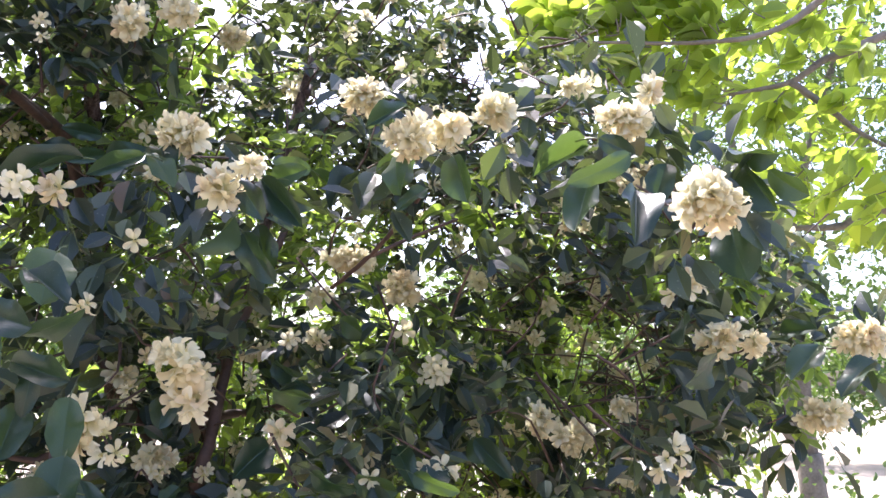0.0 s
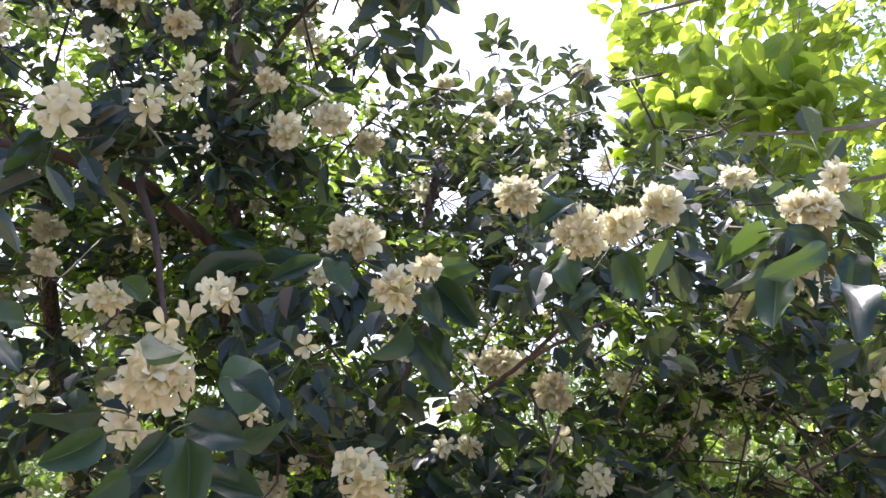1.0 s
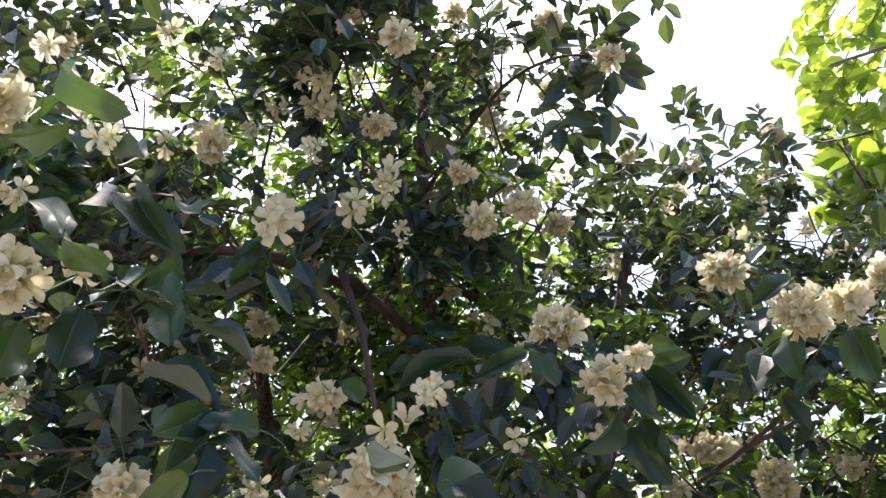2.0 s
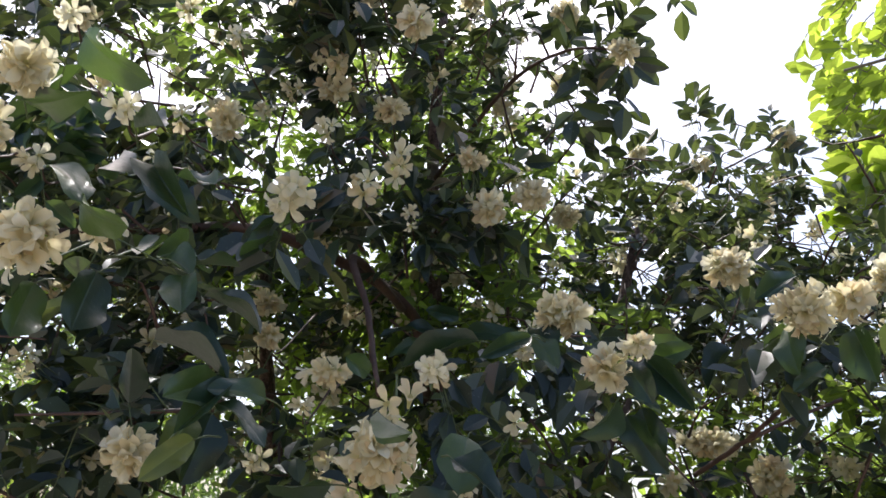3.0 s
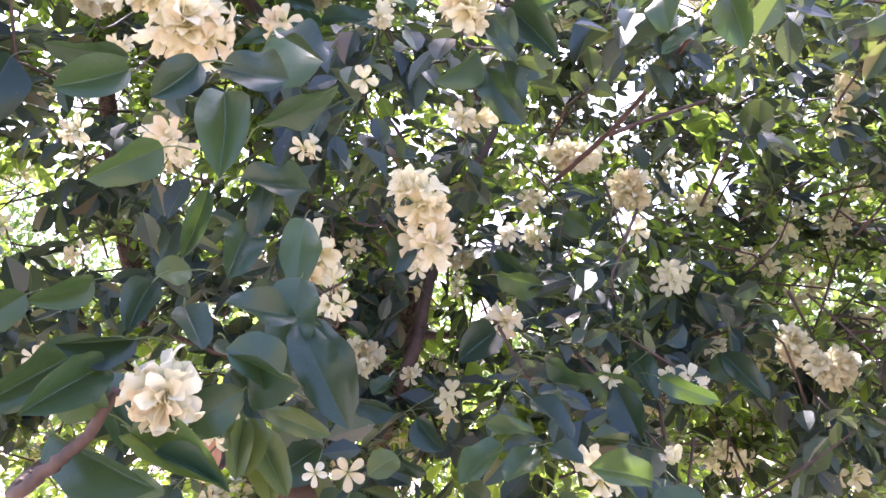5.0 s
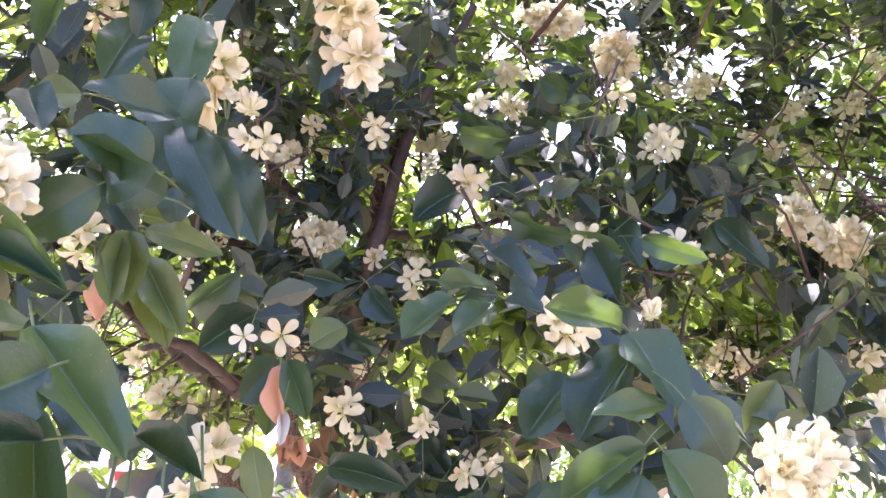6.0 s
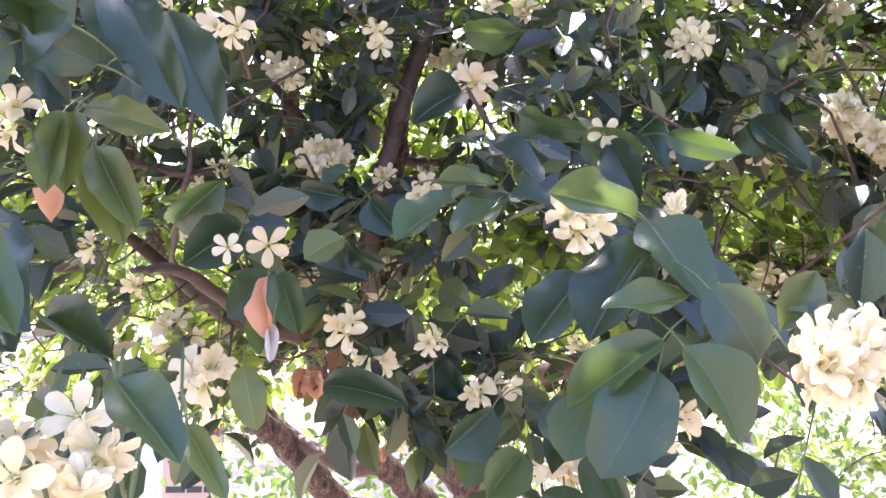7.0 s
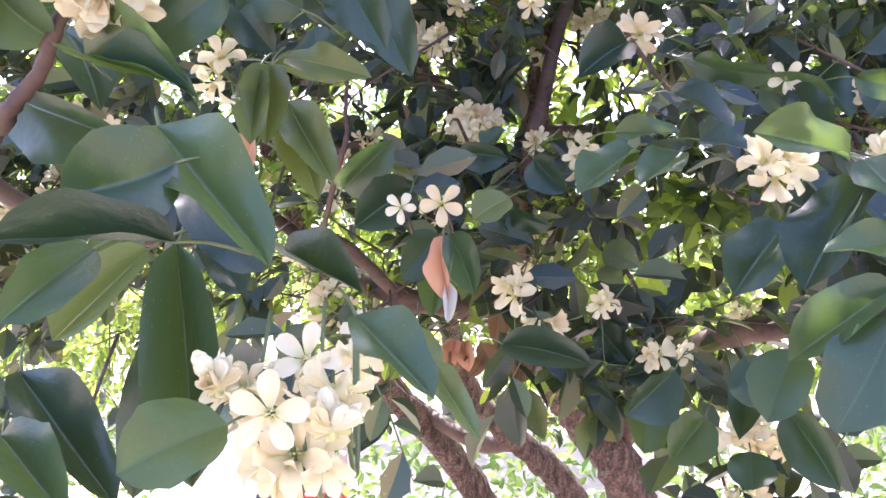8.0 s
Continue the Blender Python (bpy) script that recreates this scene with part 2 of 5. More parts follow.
def outline(x, base=0.62, point=0.66):
    """Half width of a leaf along its length, 0 to 1: widest near the middle, drawn out to a blunt point."""
    x = np.clip(x, 0, 1)
    top = base / (base + point)
    return (x / top) ** base * ((1 - x) / (1 - top)) ** point


ACROSS = (-1.0, -0.68, -0.34, -0.07, 0.0, 0.07, 0.34, 0.68, 1.0)


def leaf_grid(nx, fold, curl, wave, seed, base=0.62, point=0.66):
    """Two halves that meet in a crisp midrib groove, bent along the length and waved at the margin."""
    g = np.random.default_rng(seed)
    v, uv, f = [], [], []
    ny = len(ACROSS) - 1
    ph, lean, twist = g.uniform(0, 6), g.uniform(-0.07, 0.07), g.uniform(-0.25, 0.25)
    for i in range(nx + 1):
        x = i / nx
        w = 0.5 * float(outline(x, base, point)) + (0.012 if i == 0 else 0.003)
        nick = 1 + 0.03 * g.normal()
        for s in ACROSS:
            y = s * w * (nick if abs(s) == 1 else 1) + lean * math.sin(math.pi * x)
            z = fold * (abs(s) - 0.22 * s * s) * w - curl * (x - 0.15) ** 2 + wave * math.sin(8 * x + ph + 1.5 * s) * s * s * w + twist * (x - 0.3) * s * w
            v.append((x, y, z))
            uv.append((x, 0.5 + 0.5 * s))
    for i in range(nx):
        for j in range(ny):
            a = i * (ny + 1) + j
            f.append((a, a + ny + 1, a + ny + 2, a + 1))
    return np.array(v), np.array(uv), f


def leaf_meshes(name, mat, shapes, base=0.62, point=0.6):
    out = []
    for k, (fold, curl, wave) in enumerate(shapes):
        v, uv, f = leaf_grid(12, fold, curl, wave, k, base, point)
        ob = mesh_object(name, v, f, mat, None, "", uv)
        out.append(ob.data)
        bpy.data.objects.remove(ob)
    return out


SHAPES = ((0.40, 0.14, 0.13), (0.62, 0.22, 0.10), (0.20, 0.30, 0.19), (0.80, 0.12, 0.10), (0.35, -0.10, 0.16), (0.10, 0.36, 0.15), (0.50, 0.05, 0.20))
LEAVES = {"g": leaf_meshes("leaf", leaf_green, SHAPES), "y": leaf_meshes("leaf", leaf_young, SHAPES),
          "o": leaf_meshes("leaf", leaf_dry, ((0.9, 0.35, 0.3), (1.1, 0.2, 0.35))), "b": leaf_meshes("leaf", leaf_brown, SHAPES[1:3]),
          "p": leaf_meshes("leaf", leaf_pale, ((0.9, 0.2, 0.2),))}


def leaf_matrix(base, axis, normal, length, width):
    a = Vector(axis).normalized()
    n = Vector(normal)
    n = (n - a * n.dot(a)).normalized()
    s = n.cross(a)
    return Matrix(((a.x * length, s.x * width, n.x * length, base[0]), (a.y * length, s.y * width, n.y * length, base[1]),
                   (a.z * length, s.z * width, n.z * length, base[2]), (0, 0, 0, 1)))


TX = np.array([0, .25, .25, .25, .58, .58, .58, .87, .87, .87, 1.0])
TY = np.array([0, .37, 0, -.37, .49, 0, -.49, .24, 0, -.24, 0])
TF = ((0, 3, 2), (0, 2, 1), (1, 2, 5, 4), (2, 3, 6, 5), (4, 5, 8, 7), (5, 6, 9, 8), (7, 8, 10), (8, 9, 10))


class LeafMass:
    """Many leaflets gathered into one mesh."""

    def __init__(self):
        self.rows = []

    def add(self, base, axis, normal, length, width):
        self.rows.append((*base, *axis, *normal, length, width))

    def arrays(self):
        r = np.array(self.rows)
        b, a, n, L, W = r[:, 0:3], r[:, 3:6], r[:, 6:9], r[:, 9], r[:, 10]
        a = a / np.linalg.norm(a, axis=1)[:, None]
        n = n - a * np.sum(a * n, 1)[:, None]
        n = n / (np.linalg.norm(n, axis=1)[:, None] + 1e-9)
        s = np.cross(n, a)
        return b, a, n, s, L, W

    def build(self, name, mat, parent, label):
        b, a, n, s, L, W = self.arrays()
        m = len(b)
        fold, curl = rng.uniform(0.1, 0.8, m), rng.uniform(-0.05, 0.28, m)
        z = fold[:, None] * np.abs(TY)[None] * W[:, None] - curl[:, None] * (TX[None] - 0.15) ** 2 * L[:, None]
        ty = TY[None] * rng.uniform(0.92, 1.08, (m, 11))
        v = b[:, None] + a[:, None] * (TX[None, :, None] * L[:, None, None]) + s[:, None] * (ty * W[:, None])[:, :, None] + n[:, None] * z[:, :, None]
        starts = np.arange(m) * 11
        faces = [np.array(q) for q in TF]
        tris = np.concatenate([starts[:, None] + q for q in faces if len(q) == 3])
        quads = np.concatenate([starts[:, None] + q for q in faces if len(q) == 4])
        loops = np.concatenate([tris.ravel(), quads.ravel()]).astype(np.int32)
        counts = np.concatenate([np.full(len(tris), 3), np.full(len(quads), 4)])
        begin = np.concatenate([[0], np.cumsum(counts)[:-1]]).astype(np.int32)
        me = bpy.data.meshes.new(name)
        me.vertices.add(m * 11)
        me.vertices.foreach_set("co", v.astype(np.float32).ravel())
        me.loops.add(len(loops))
        me.loops.foreach_set("vertex_index", loops)
        me.polygons.add(len(counts))
        me.polygons.foreach_set("loop_start", begin)
        me.update(calc_edges=True)
        me.polygons.foreach_set("use_smooth", [True] * len(counts))
        ends = np.zeros(len(me.edges) * 2, dtype=np.int32)
        me.edges.foreach_get("vertices", ends)
        crisp = np.isin(ends % 11, (0, 2, 5, 8, 10)).reshape(-1, 2).all(1)
        me.attributes.new("sharp_edge", "BOOLEAN", "EDGE").data.foreach_set("value", crisp)
        layer = me.uv_layers.new(name="UVMap")
        uv = np.stack([np.tile(TX, m), np.tile(TY + 0.5, m)], 1)
        layer.data.foreach_set("uv", uv[loops].astype(np.float32).ravel())
        me.materials.append(mat)
        ob = new(name, me)
        ob.parent = parent
        return tagged(ob, label, kind="stuff")


class Stems:
    """Thin stems gathered into one mesh."""

    def __init__(self):
        self.v, self.f = [], []

    def add(self, line, r0, r1, sides=4):
        v, f = tube_arrays(np.asarray(line), np.linspace(r0, r1, len(line)), sides, 0.0, len(self.v))
        self.v += v
        self.f += f

    def build(self, name, mat, parent, label):
        return tagged(mesh_object(name, self.v, self.f, mat, parent), label, kind="stuff")


def unit(v):
    v = np.asarray(v, float)
    return v / (np.linalg.norm(v) + 1e-9)


def thing(name, label, category, group=""):
    return tagged(new(name), label, category, group)


def box(name, lo, hi, mat, parent, label="", edge=0.004):
    bm = bmesh.new()
    bmesh.ops.create_cube(bm, size=1.0)
    lo, hi = Vector(lo), Vector(hi)
    for v in bm.verts:
        v.co = Vector([lo[i] + (v.co[i] + 0.5) * (hi[i] - lo[i]) for i in range(3)])
    bmesh.ops.bevel(bm, geom=bm.edges[:], offset=edge, segments=2, affect="EDGES")
    return part(name, bm, mat, parent, label)


# ---- the setting ----
gv, gf = [], []
steps = [-400, -120, -40, -15, -8, -4, -2, -1, 0, 1, 2, 3, 4, 5, 6, 8, 10, 13, 17, 25, 40, 120, 400]
for yy in steps:
    for xx in steps:
        gv.append((xx, yy, 0.02 * noise.noise(Vector((xx * 0.7, yy * 0.7, 0))) if abs(xx) < 20 and abs(yy) < 20 else 0))
k = len(steps)
for i in range(k - 1):
    for j in range(k - 1):
        gf.append((i * k + j, i * k + j + 1, (i + 1) * k + j + 1, (i + 1) * k + j))
ground = tagged(mesh_object("ground", gv, gf, ground_mat), "pale sandy ground in bright sun round the tree", "ground", kind="structure")

# ---- the jasmine tree: trunk and limbs ----
jasmine = thing("jasmine_tree", "flowering orange jasmine tree with dark glossy leaves and cream blossoms", "tree")
LIMB_POINTS = []


def tree_limb(name, pts, r0, r1):
    _, line = limb(name, pts, r0, r1, bark if r0 > 0.025 else twig_bark, jasmine, 12 if r0 > 0.025 else 8)
    if name != "trunk":
        LIMB_POINTS.extend(q for q in line if q[2] > 1.3)


tree_limb("trunk", ((-0.56, 2.22, -0.05), (-0.57, 2.2, 0.15), (-0.55, 2.17, 0.42)), 0.085, 0.07)
tree_limb("limb", ((-0.58, 2.2, 0.3), (-0.71, 2.23, 0.72), (-0.781, 2.184, 0.949), (-0.86, 2.033, 1.145), (-0.90, 1.93, 1.24), (-0.95, 1.7, 1.55), (-1.0, 1.5, 2.0), (-1.05, 1.45, 2.5)), 0.044, 0.010)
tree_limb("limb", ((-0.54, 2.2, 0.3), (-0.50, 2.2, 0.72), (-0.549, 2.123, 0.989), (-0.604, 2.04, 1.093), (-0.655, 1.96, 1.166), (-0.69, 1.88, 1.26), (-0.70, 1.80, 1.42), (-0.65, 1.6, 1.8), (-0.63, 1.38, 2.4), (-0.65, 1.43, 2.95)), 0.038, 0.008)
tree_limb("limb", ((-0.62, 2.0, 1.13), (-0.74, 2.02, 1.12), (-0.95, 2.05, 1.25), (-1.2, 1.9, 1.8), (-1.3, 1.8, 2.4)), 0.022, 0.008)
tree_limb("limb", ((-0.52, 2.17, 0.35), (-0.34, 1.92, 0.85), (-0.343, 1.718, 1.128), (-0.382, 1.642, 1.229), (-0.415, 1.57, 1.309), (-0.435, 1.49, 1.40), (-0.44, 1.47, 1.56), (-0.415, 1.465, 1.668), (-0.391, 1.434, 1.75), (-0.35, 1.5, 1.95), (-0.3, 1.7, 2.4)), 0.042, 0.009)
tree_limb("branch", ((-0.43, 1.49, 1.42), (-0.39, 1.32, 1.52), (-0.33, 1.21, 1.62), (-0.33, 1.36, 1.82), (-0.28, 1.45, 2.0)), 0.013, 0.006)
tree_limb("branch", ((-0.16, 1.22, 1.86), (-0.09, 1.11, 1.89), (-0.04, 1.02, 1.92), (-0.01, 0.96, 1.94)), 0.0034, 0.0024)
tree_limb("branch", ((-0.43, 1.5, 1.42), (-0.56, 1.34, 1.44), (-0.79, 1.47, 1.52), (-1.1, 1.4, 1.75)), 0.02, 0.007)
tree_limb("branch", ((-0.37, 1.74, 1.18), (-0.22, 1.5, 1.36), (-0.1, 1.36, 1.41), (0.03, 1.45, 1.42), (0.2, 1.55, 1.48)), 0.020, 0.006)
tree_limb("branch", ((-0.09, 1.12, 1.89), (-0.04, 1.15, 1.92), (0.02, 1.18, 1.95)), 0.0028, 0.002)
tree_limb("branch", ((-0.65, 1.6, 1.8), (-0.63, 1.4, 2.05), (-0.62, 1.26, 2.13), (-0.69, 1.0, 2.15), (-0.78, 0.87, 2.12), (-0.95, 0.8, 2.1)), 0.012, 0.005)
tree_limb("branch", ((-0.62, 1.27, 2.12), (-0.6, 1.05, 2.13), (-0.52, 0.95, 2.02), (-0.46, 0.88, 1.9)), 0.007, 0.003)
tree_limb("branch", ((-0.56, 1.34, 1.44), (-0.5, 1.1, 1.5), (-0.45, 0.95, 1.5)), 0.009, 0.003)
tree_limb("branch", ((-0.415, 1.465, 1.668), (-0.389, 1.512, 1.672), (-0.30, 1.58, 1.69), (-0.1, 1.7, 1.78)), 0.010, 0.004)
tree_limb("branch", ((-0.576, 1.338, 1.822), (-0.545, 1.330, 1.765), (-0.490, 1.329, 1.699), (-0.470, 1.348, 1.647), (-0.462, 1.406, 1.571), (-0.441, 1.480, 1.480)), 0.005, 0.009)
tree_limb("branch", ((-0.691, 1.239, 1.641), (-0.585, 1.220, 1.617), (-0.551, 1.251, 1.628), (-0.518, 1.303, 1.621), (-0.472, 1.392, 1.585)), 0.004, 0.006)
tree_limb("branch", ((-0.462, 1.046, 1.657), (-0.459, 1.038, 1.628), (-0.454, 1.031, 1.595), (-0.474, 1.047, 1.566), (-0.603, 1.220, 1.504)), 0.0018, 0.0034)
tree_limb("branch", ((-0.348, 1.296, 1.536), (-0.276, 1.267, 1.515), (-0.238, 1.228, 1.472), (-0.209, 1.240, 1.413)), 0.003, 0.002)
tree_limb("branch", ((-0.350, 0.620, 1.585), (-0.365, 0.620, 1.558), (-0.389, 0.620, 1.536), (-0.433, 0.650, 1.515), (-0.6, 0.9, 1.50), (-0.79, 1.3, 1.51)), 0.0030, 0.006)
tree_limb("branch", ((-0.3, 1.65, 2.3), (-0.33, 1.9, 2.45), (-0.30, 2.15, 2.58), (-0.213, 2.2, 2.71), (-0.088, 2.3, 2.83), (0.015, 2.385, 2.915)), 0.007, 0.0016)
tree_limb("branch", ((-0.64, 1.4, 2.7), (-0.45, 1.3, 2.79), (-0.28, 1.22, 2.75), (-0.172, 1.2, 2.672)), 0.005, 0.0016)
tree_limb("branch", ((-0.63, 1.38, 2.4), (-0.45, 1.25, 2.5), (-0.33, 1.17, 2.5), (-0.238, 1.145, 2.472)), 0.005, 0.0016)
LIMB_POINTS = np.array(LIMB_POINTS)

# ---- flowers ----
def flower_arrays(spread, reach, wide, curl, g, petals=5, tube_len=0.010, tip=0.5):
    """One blossom along +z from its calyx at the origin: tube, petals and stamens. spread: 0 closed to 1 flat."""
    v, f, uv, mi = [], [], [], []
    sides = 5
    for i, (z, r) in enumerate(((0.0, 0.0012), (tube_len * 0.5, 0.0018), (tube_len, 0.0026))):
        for k in range(sides):
            a = 2 * math.pi * k / sides
            v.append((r * math.cos(a), r * math.sin(a), z))
            uv.append((0.05 * i, 0.5))
    for i in range(2):
        for k in range(sides):
            a, b = i * sides + k, i * sides + (k + 1) % sides
            f.append((a, b, b + sides, a + sides))
            mi.append(0)
    n = 6
    for k in range(petals):
        a = 2 * math.pi * (k + 0.2 * g.uniform(-1, 1)) / petals
        sp = np.clip(spread + g.uniform(-0.12, 0.12), 0, 1.25)
        L, W, tw = reach * g.uniform(0.9, 1.08), wide * g.uniform(0.9, 1.1), g.uniform(-0.4, 0.4)
        r, z, el = 0.002, tube_len * 0.8, math.pi / 2 * (1 - sp * 0.45)
        s0 = len(v)
        for i in range(n + 1):
            t = i / n
            w = W * (0.16 + 0.88 * math.sin(math.pi * min(1.0, 0.06 + 0.80 * t) ** 1.35)) * (tip if i == n else 1) * 0.5
            for j in (-1, -0.5, 0, 0.5, 1):
                ang = j * w
                up = j * j * w * (0.42 + 0.15 * g.normal()) + 0.2 * tw * j * w
                x0, y0 = r - up * math.sin(el) * 0.5, ang
                v.append((x0 * math.cos(a) - y0 * math.sin(a), x0 * math.sin(a) + y0 * math.cos(a), z + up * math.cos(el)))
                uv.append((0.2 + 0.8 * t, 0.5 + 0.5 * j))
            el -= (sp * 0.95 + curl * t * t * 2.2) / n * 1.15
            r += L / n * math.cos(el)
            z += L / n * math.sin(el)
        for i in range(n):
            for j in range(4):
                q = s0 + i * 5 + j
                f.append((q, q + 1, q + 6, q + 5))
                mi.append(0)
    if spread > 0.3:
        for k in range(6):
            a, ln = 2 * math.pi * k / 6 + 0.4, 0.006 if k else 0.008
            cx, cy = 0.0014 * math.cos(a) * (k > 0), 0.0014 * math.sin(a) * (k > 0)
            s0 = len(v)
            top = tube_len * 0.8 + ln
            for dx, dy, z in ((0.0004, 0, tube_len * 0.7), (-0.0002, 0.0004, tube_len * 0.7), (-0.0002, -0.0004, tube_len * 0.7),
                              (0.0005, 0, top), (-0.0003, 0.0005, top), (-0.0003, -0.0005, top)):
                v.append((cx + dx + 0.3 * cx * (z > 0.01), cy + dy + 0.3 * cy, z))
                uv.append((0.5, 0.5))
            for q in ((0, 1, 4, 3), (1, 2, 5, 4), (2, 0, 3, 5), (3, 4, 5)):
                f.append(tuple(s0 + i for i in q))
                mi.append(1)
    return np.array(v), f, np.array(uv), mi


def flower_mesh(name, arrays):
    v, f, uv, mi = arrays
    ob = mesh_object(name, v, f, (petal, stamen), None, "", uv)
    me = ob.data
    me.polygons.foreach_set("material_index", mi)
    bpy.data.objects.remove(ob)
    return me


fg = np.random.default_rng(3)
OPEN_A = [flower_arrays(0.95, 0.0168, 0.0092, 0.22, fg) for _ in range(3)] + [flower_arrays(0.85, 0.0172, 0.0082, 0.6, fg, tip=0.4) for _ in range(3)]
HALF_A = [flower_arrays(0.42, 0.0188, 0.0080, 0.65, fg, tip=0.3) for _ in range(3)] + [flower_arrays(0.28, 0.0192, 0.0080, 0.95, fg, tip=0.28) for _ in range(3)] + [flower_arrays(0.6, 0.0182, 0.0084, 0.85, fg, tip=0.35) for _ in range(2)]
BUD_A = [flower_arrays(0.03, 0.0125, 0.0062, -0.25, fg, 5, 0.007) for _ in range(2)]
OPEN = [flower_mesh("flower", q) for q in OPEN_A]
HALF = [flower_mesh("flower", q) for q in HALF_A]
BUDS = [flower_mesh("bud", q) for q in BUD_A]
# a point by the camera's path that blossoms and near leaves face
VIEW_POINT = np.array((-0.03, 0.15, 1.65))
CROWN = np.array((-0.5, 1.9, 1.9))
CLUSTERS = []
stems, petioles, foliage, inner_foliage = Stems(), Stems(), LeafMass(), LeafMass()


def turn_to(d, spin):
    return Vector(d).to_track_quat("Z", "Y").to_matrix().to_4x4() @ Matrix.Rotation(spin, 4, "Z")


def pinnate(base, direction, up, length, count, size, margin=0.0):
    """A compound leaf: a thin rachis with alternate leaflets and one at its end."""
    d, up = unit(direction), unit(up)
    s = unit(np.cross(up, d))
    rows = []
    for i in range(count):
        t = 0.3 + 0.7 * i / max(1, count - 1)
        at = base + d * length * t + np.array((0, 0, -0.25 * length * t * t))
        side = s * (1 if i % 2 else -1) if i < count - 1 else s * 0
        ax = unit(side * 0.95 + d * (0.55 if i < count - 1 else 1) + np.array((0, 0, rng.uniform(-0.55, 0.05))) + rng.normal(0, 0.12, 3))
        ln = size * (0.72 + 0.3 * t) * rng.uniform(0.85, 1.15)
        nn = up + rng.normal(0, 0.35, 3)
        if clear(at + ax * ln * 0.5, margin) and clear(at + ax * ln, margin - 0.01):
            rows.append((at, ax, nn, ln, ln * rng.uniform(0.5, 0.64)))
    if len(rows) * 2 < count:
        return []
    if rows:
        petioles.add([base, (base + rows[-1][0]) / 2 + up * length * 0.04, rows[-1][0]], 0.0008, 0.0004, 3)
    return rows


def clear(q, margin=0.0):
    """Whether a leaflet at q stays out of the camera's view of the blossoms, and off the camera's path."""
    if CLEAR_ROWS[0] != len(CLUSTERS):
        c = np.array([k[0] for k in CLUSTERS])
        f = VIEW_POINT - c
        CLEAR_ROWS[:] = [len(CLUSTERS), c, f / np.linalg.norm(f, axis=1)[:, None], np.array([k[1] for k in CLUSTERS])]
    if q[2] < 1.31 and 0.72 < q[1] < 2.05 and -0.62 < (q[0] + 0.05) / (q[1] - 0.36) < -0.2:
        return False  # kept open in the camera's late view so the limbs show
    if q[0] > 0.12 and q[2] < 1.49 - 0.31 * (q[1] - 0.36):
        return False  # kept open below a late camera sight line so the ground shows
    _, c, f, w = CLEAR_ROWS
    v = q - c
    along = np.einsum("ij,ij->i", v, f)
    off = np.einsum("ij,ij->i", v, v) - along ** 2
    if np.any((along > -0.01) & (off < (0.62 * w + margin + 0.012) ** 2)):
        return False
    t = min(1.0, max(0.0, float((q - PATH_A) @ PATH_D) / float(PATH_D @ PATH_D)))
    r = q - PATH_A - t * PATH_D
    if float(r @ r) < 0.42 ** 2:
        return False
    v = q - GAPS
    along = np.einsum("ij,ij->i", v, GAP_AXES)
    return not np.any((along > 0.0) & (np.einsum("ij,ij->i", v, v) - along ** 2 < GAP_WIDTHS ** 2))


CLEAR_ROWS = [-1, None, None, None]
PATH_A, PATH_D = np.array((0.03, 0.03, 1.74)), np.array((-0.06, 0.34, -0.28))
SPRAYS = []
# foliage left out along camera sight lines, so branches and bright background show
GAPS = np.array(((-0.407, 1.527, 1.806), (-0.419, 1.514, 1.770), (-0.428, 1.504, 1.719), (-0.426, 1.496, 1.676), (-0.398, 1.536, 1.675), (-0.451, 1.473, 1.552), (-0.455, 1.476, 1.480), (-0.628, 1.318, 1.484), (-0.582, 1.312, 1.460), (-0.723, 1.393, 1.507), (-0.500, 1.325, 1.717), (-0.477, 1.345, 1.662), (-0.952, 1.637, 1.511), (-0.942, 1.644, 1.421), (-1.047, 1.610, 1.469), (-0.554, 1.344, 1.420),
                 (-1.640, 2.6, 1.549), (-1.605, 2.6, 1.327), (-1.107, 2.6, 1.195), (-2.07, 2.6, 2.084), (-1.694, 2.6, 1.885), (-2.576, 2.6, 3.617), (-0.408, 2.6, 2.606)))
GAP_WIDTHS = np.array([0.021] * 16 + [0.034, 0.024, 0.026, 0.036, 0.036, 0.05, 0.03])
GAP_EYES = np.array([(-0.003, 0.357, 1.49)] * 16 + [(-0.011, 0.335, 1.506)] * 3 + [(-0.068, 0.121, 1.633)] * 2 + [(-0.056, 0.055, 1.739)] * 2)
GAP_AXES = GAP_EYES - GAPS
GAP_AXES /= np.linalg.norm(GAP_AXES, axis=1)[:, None]


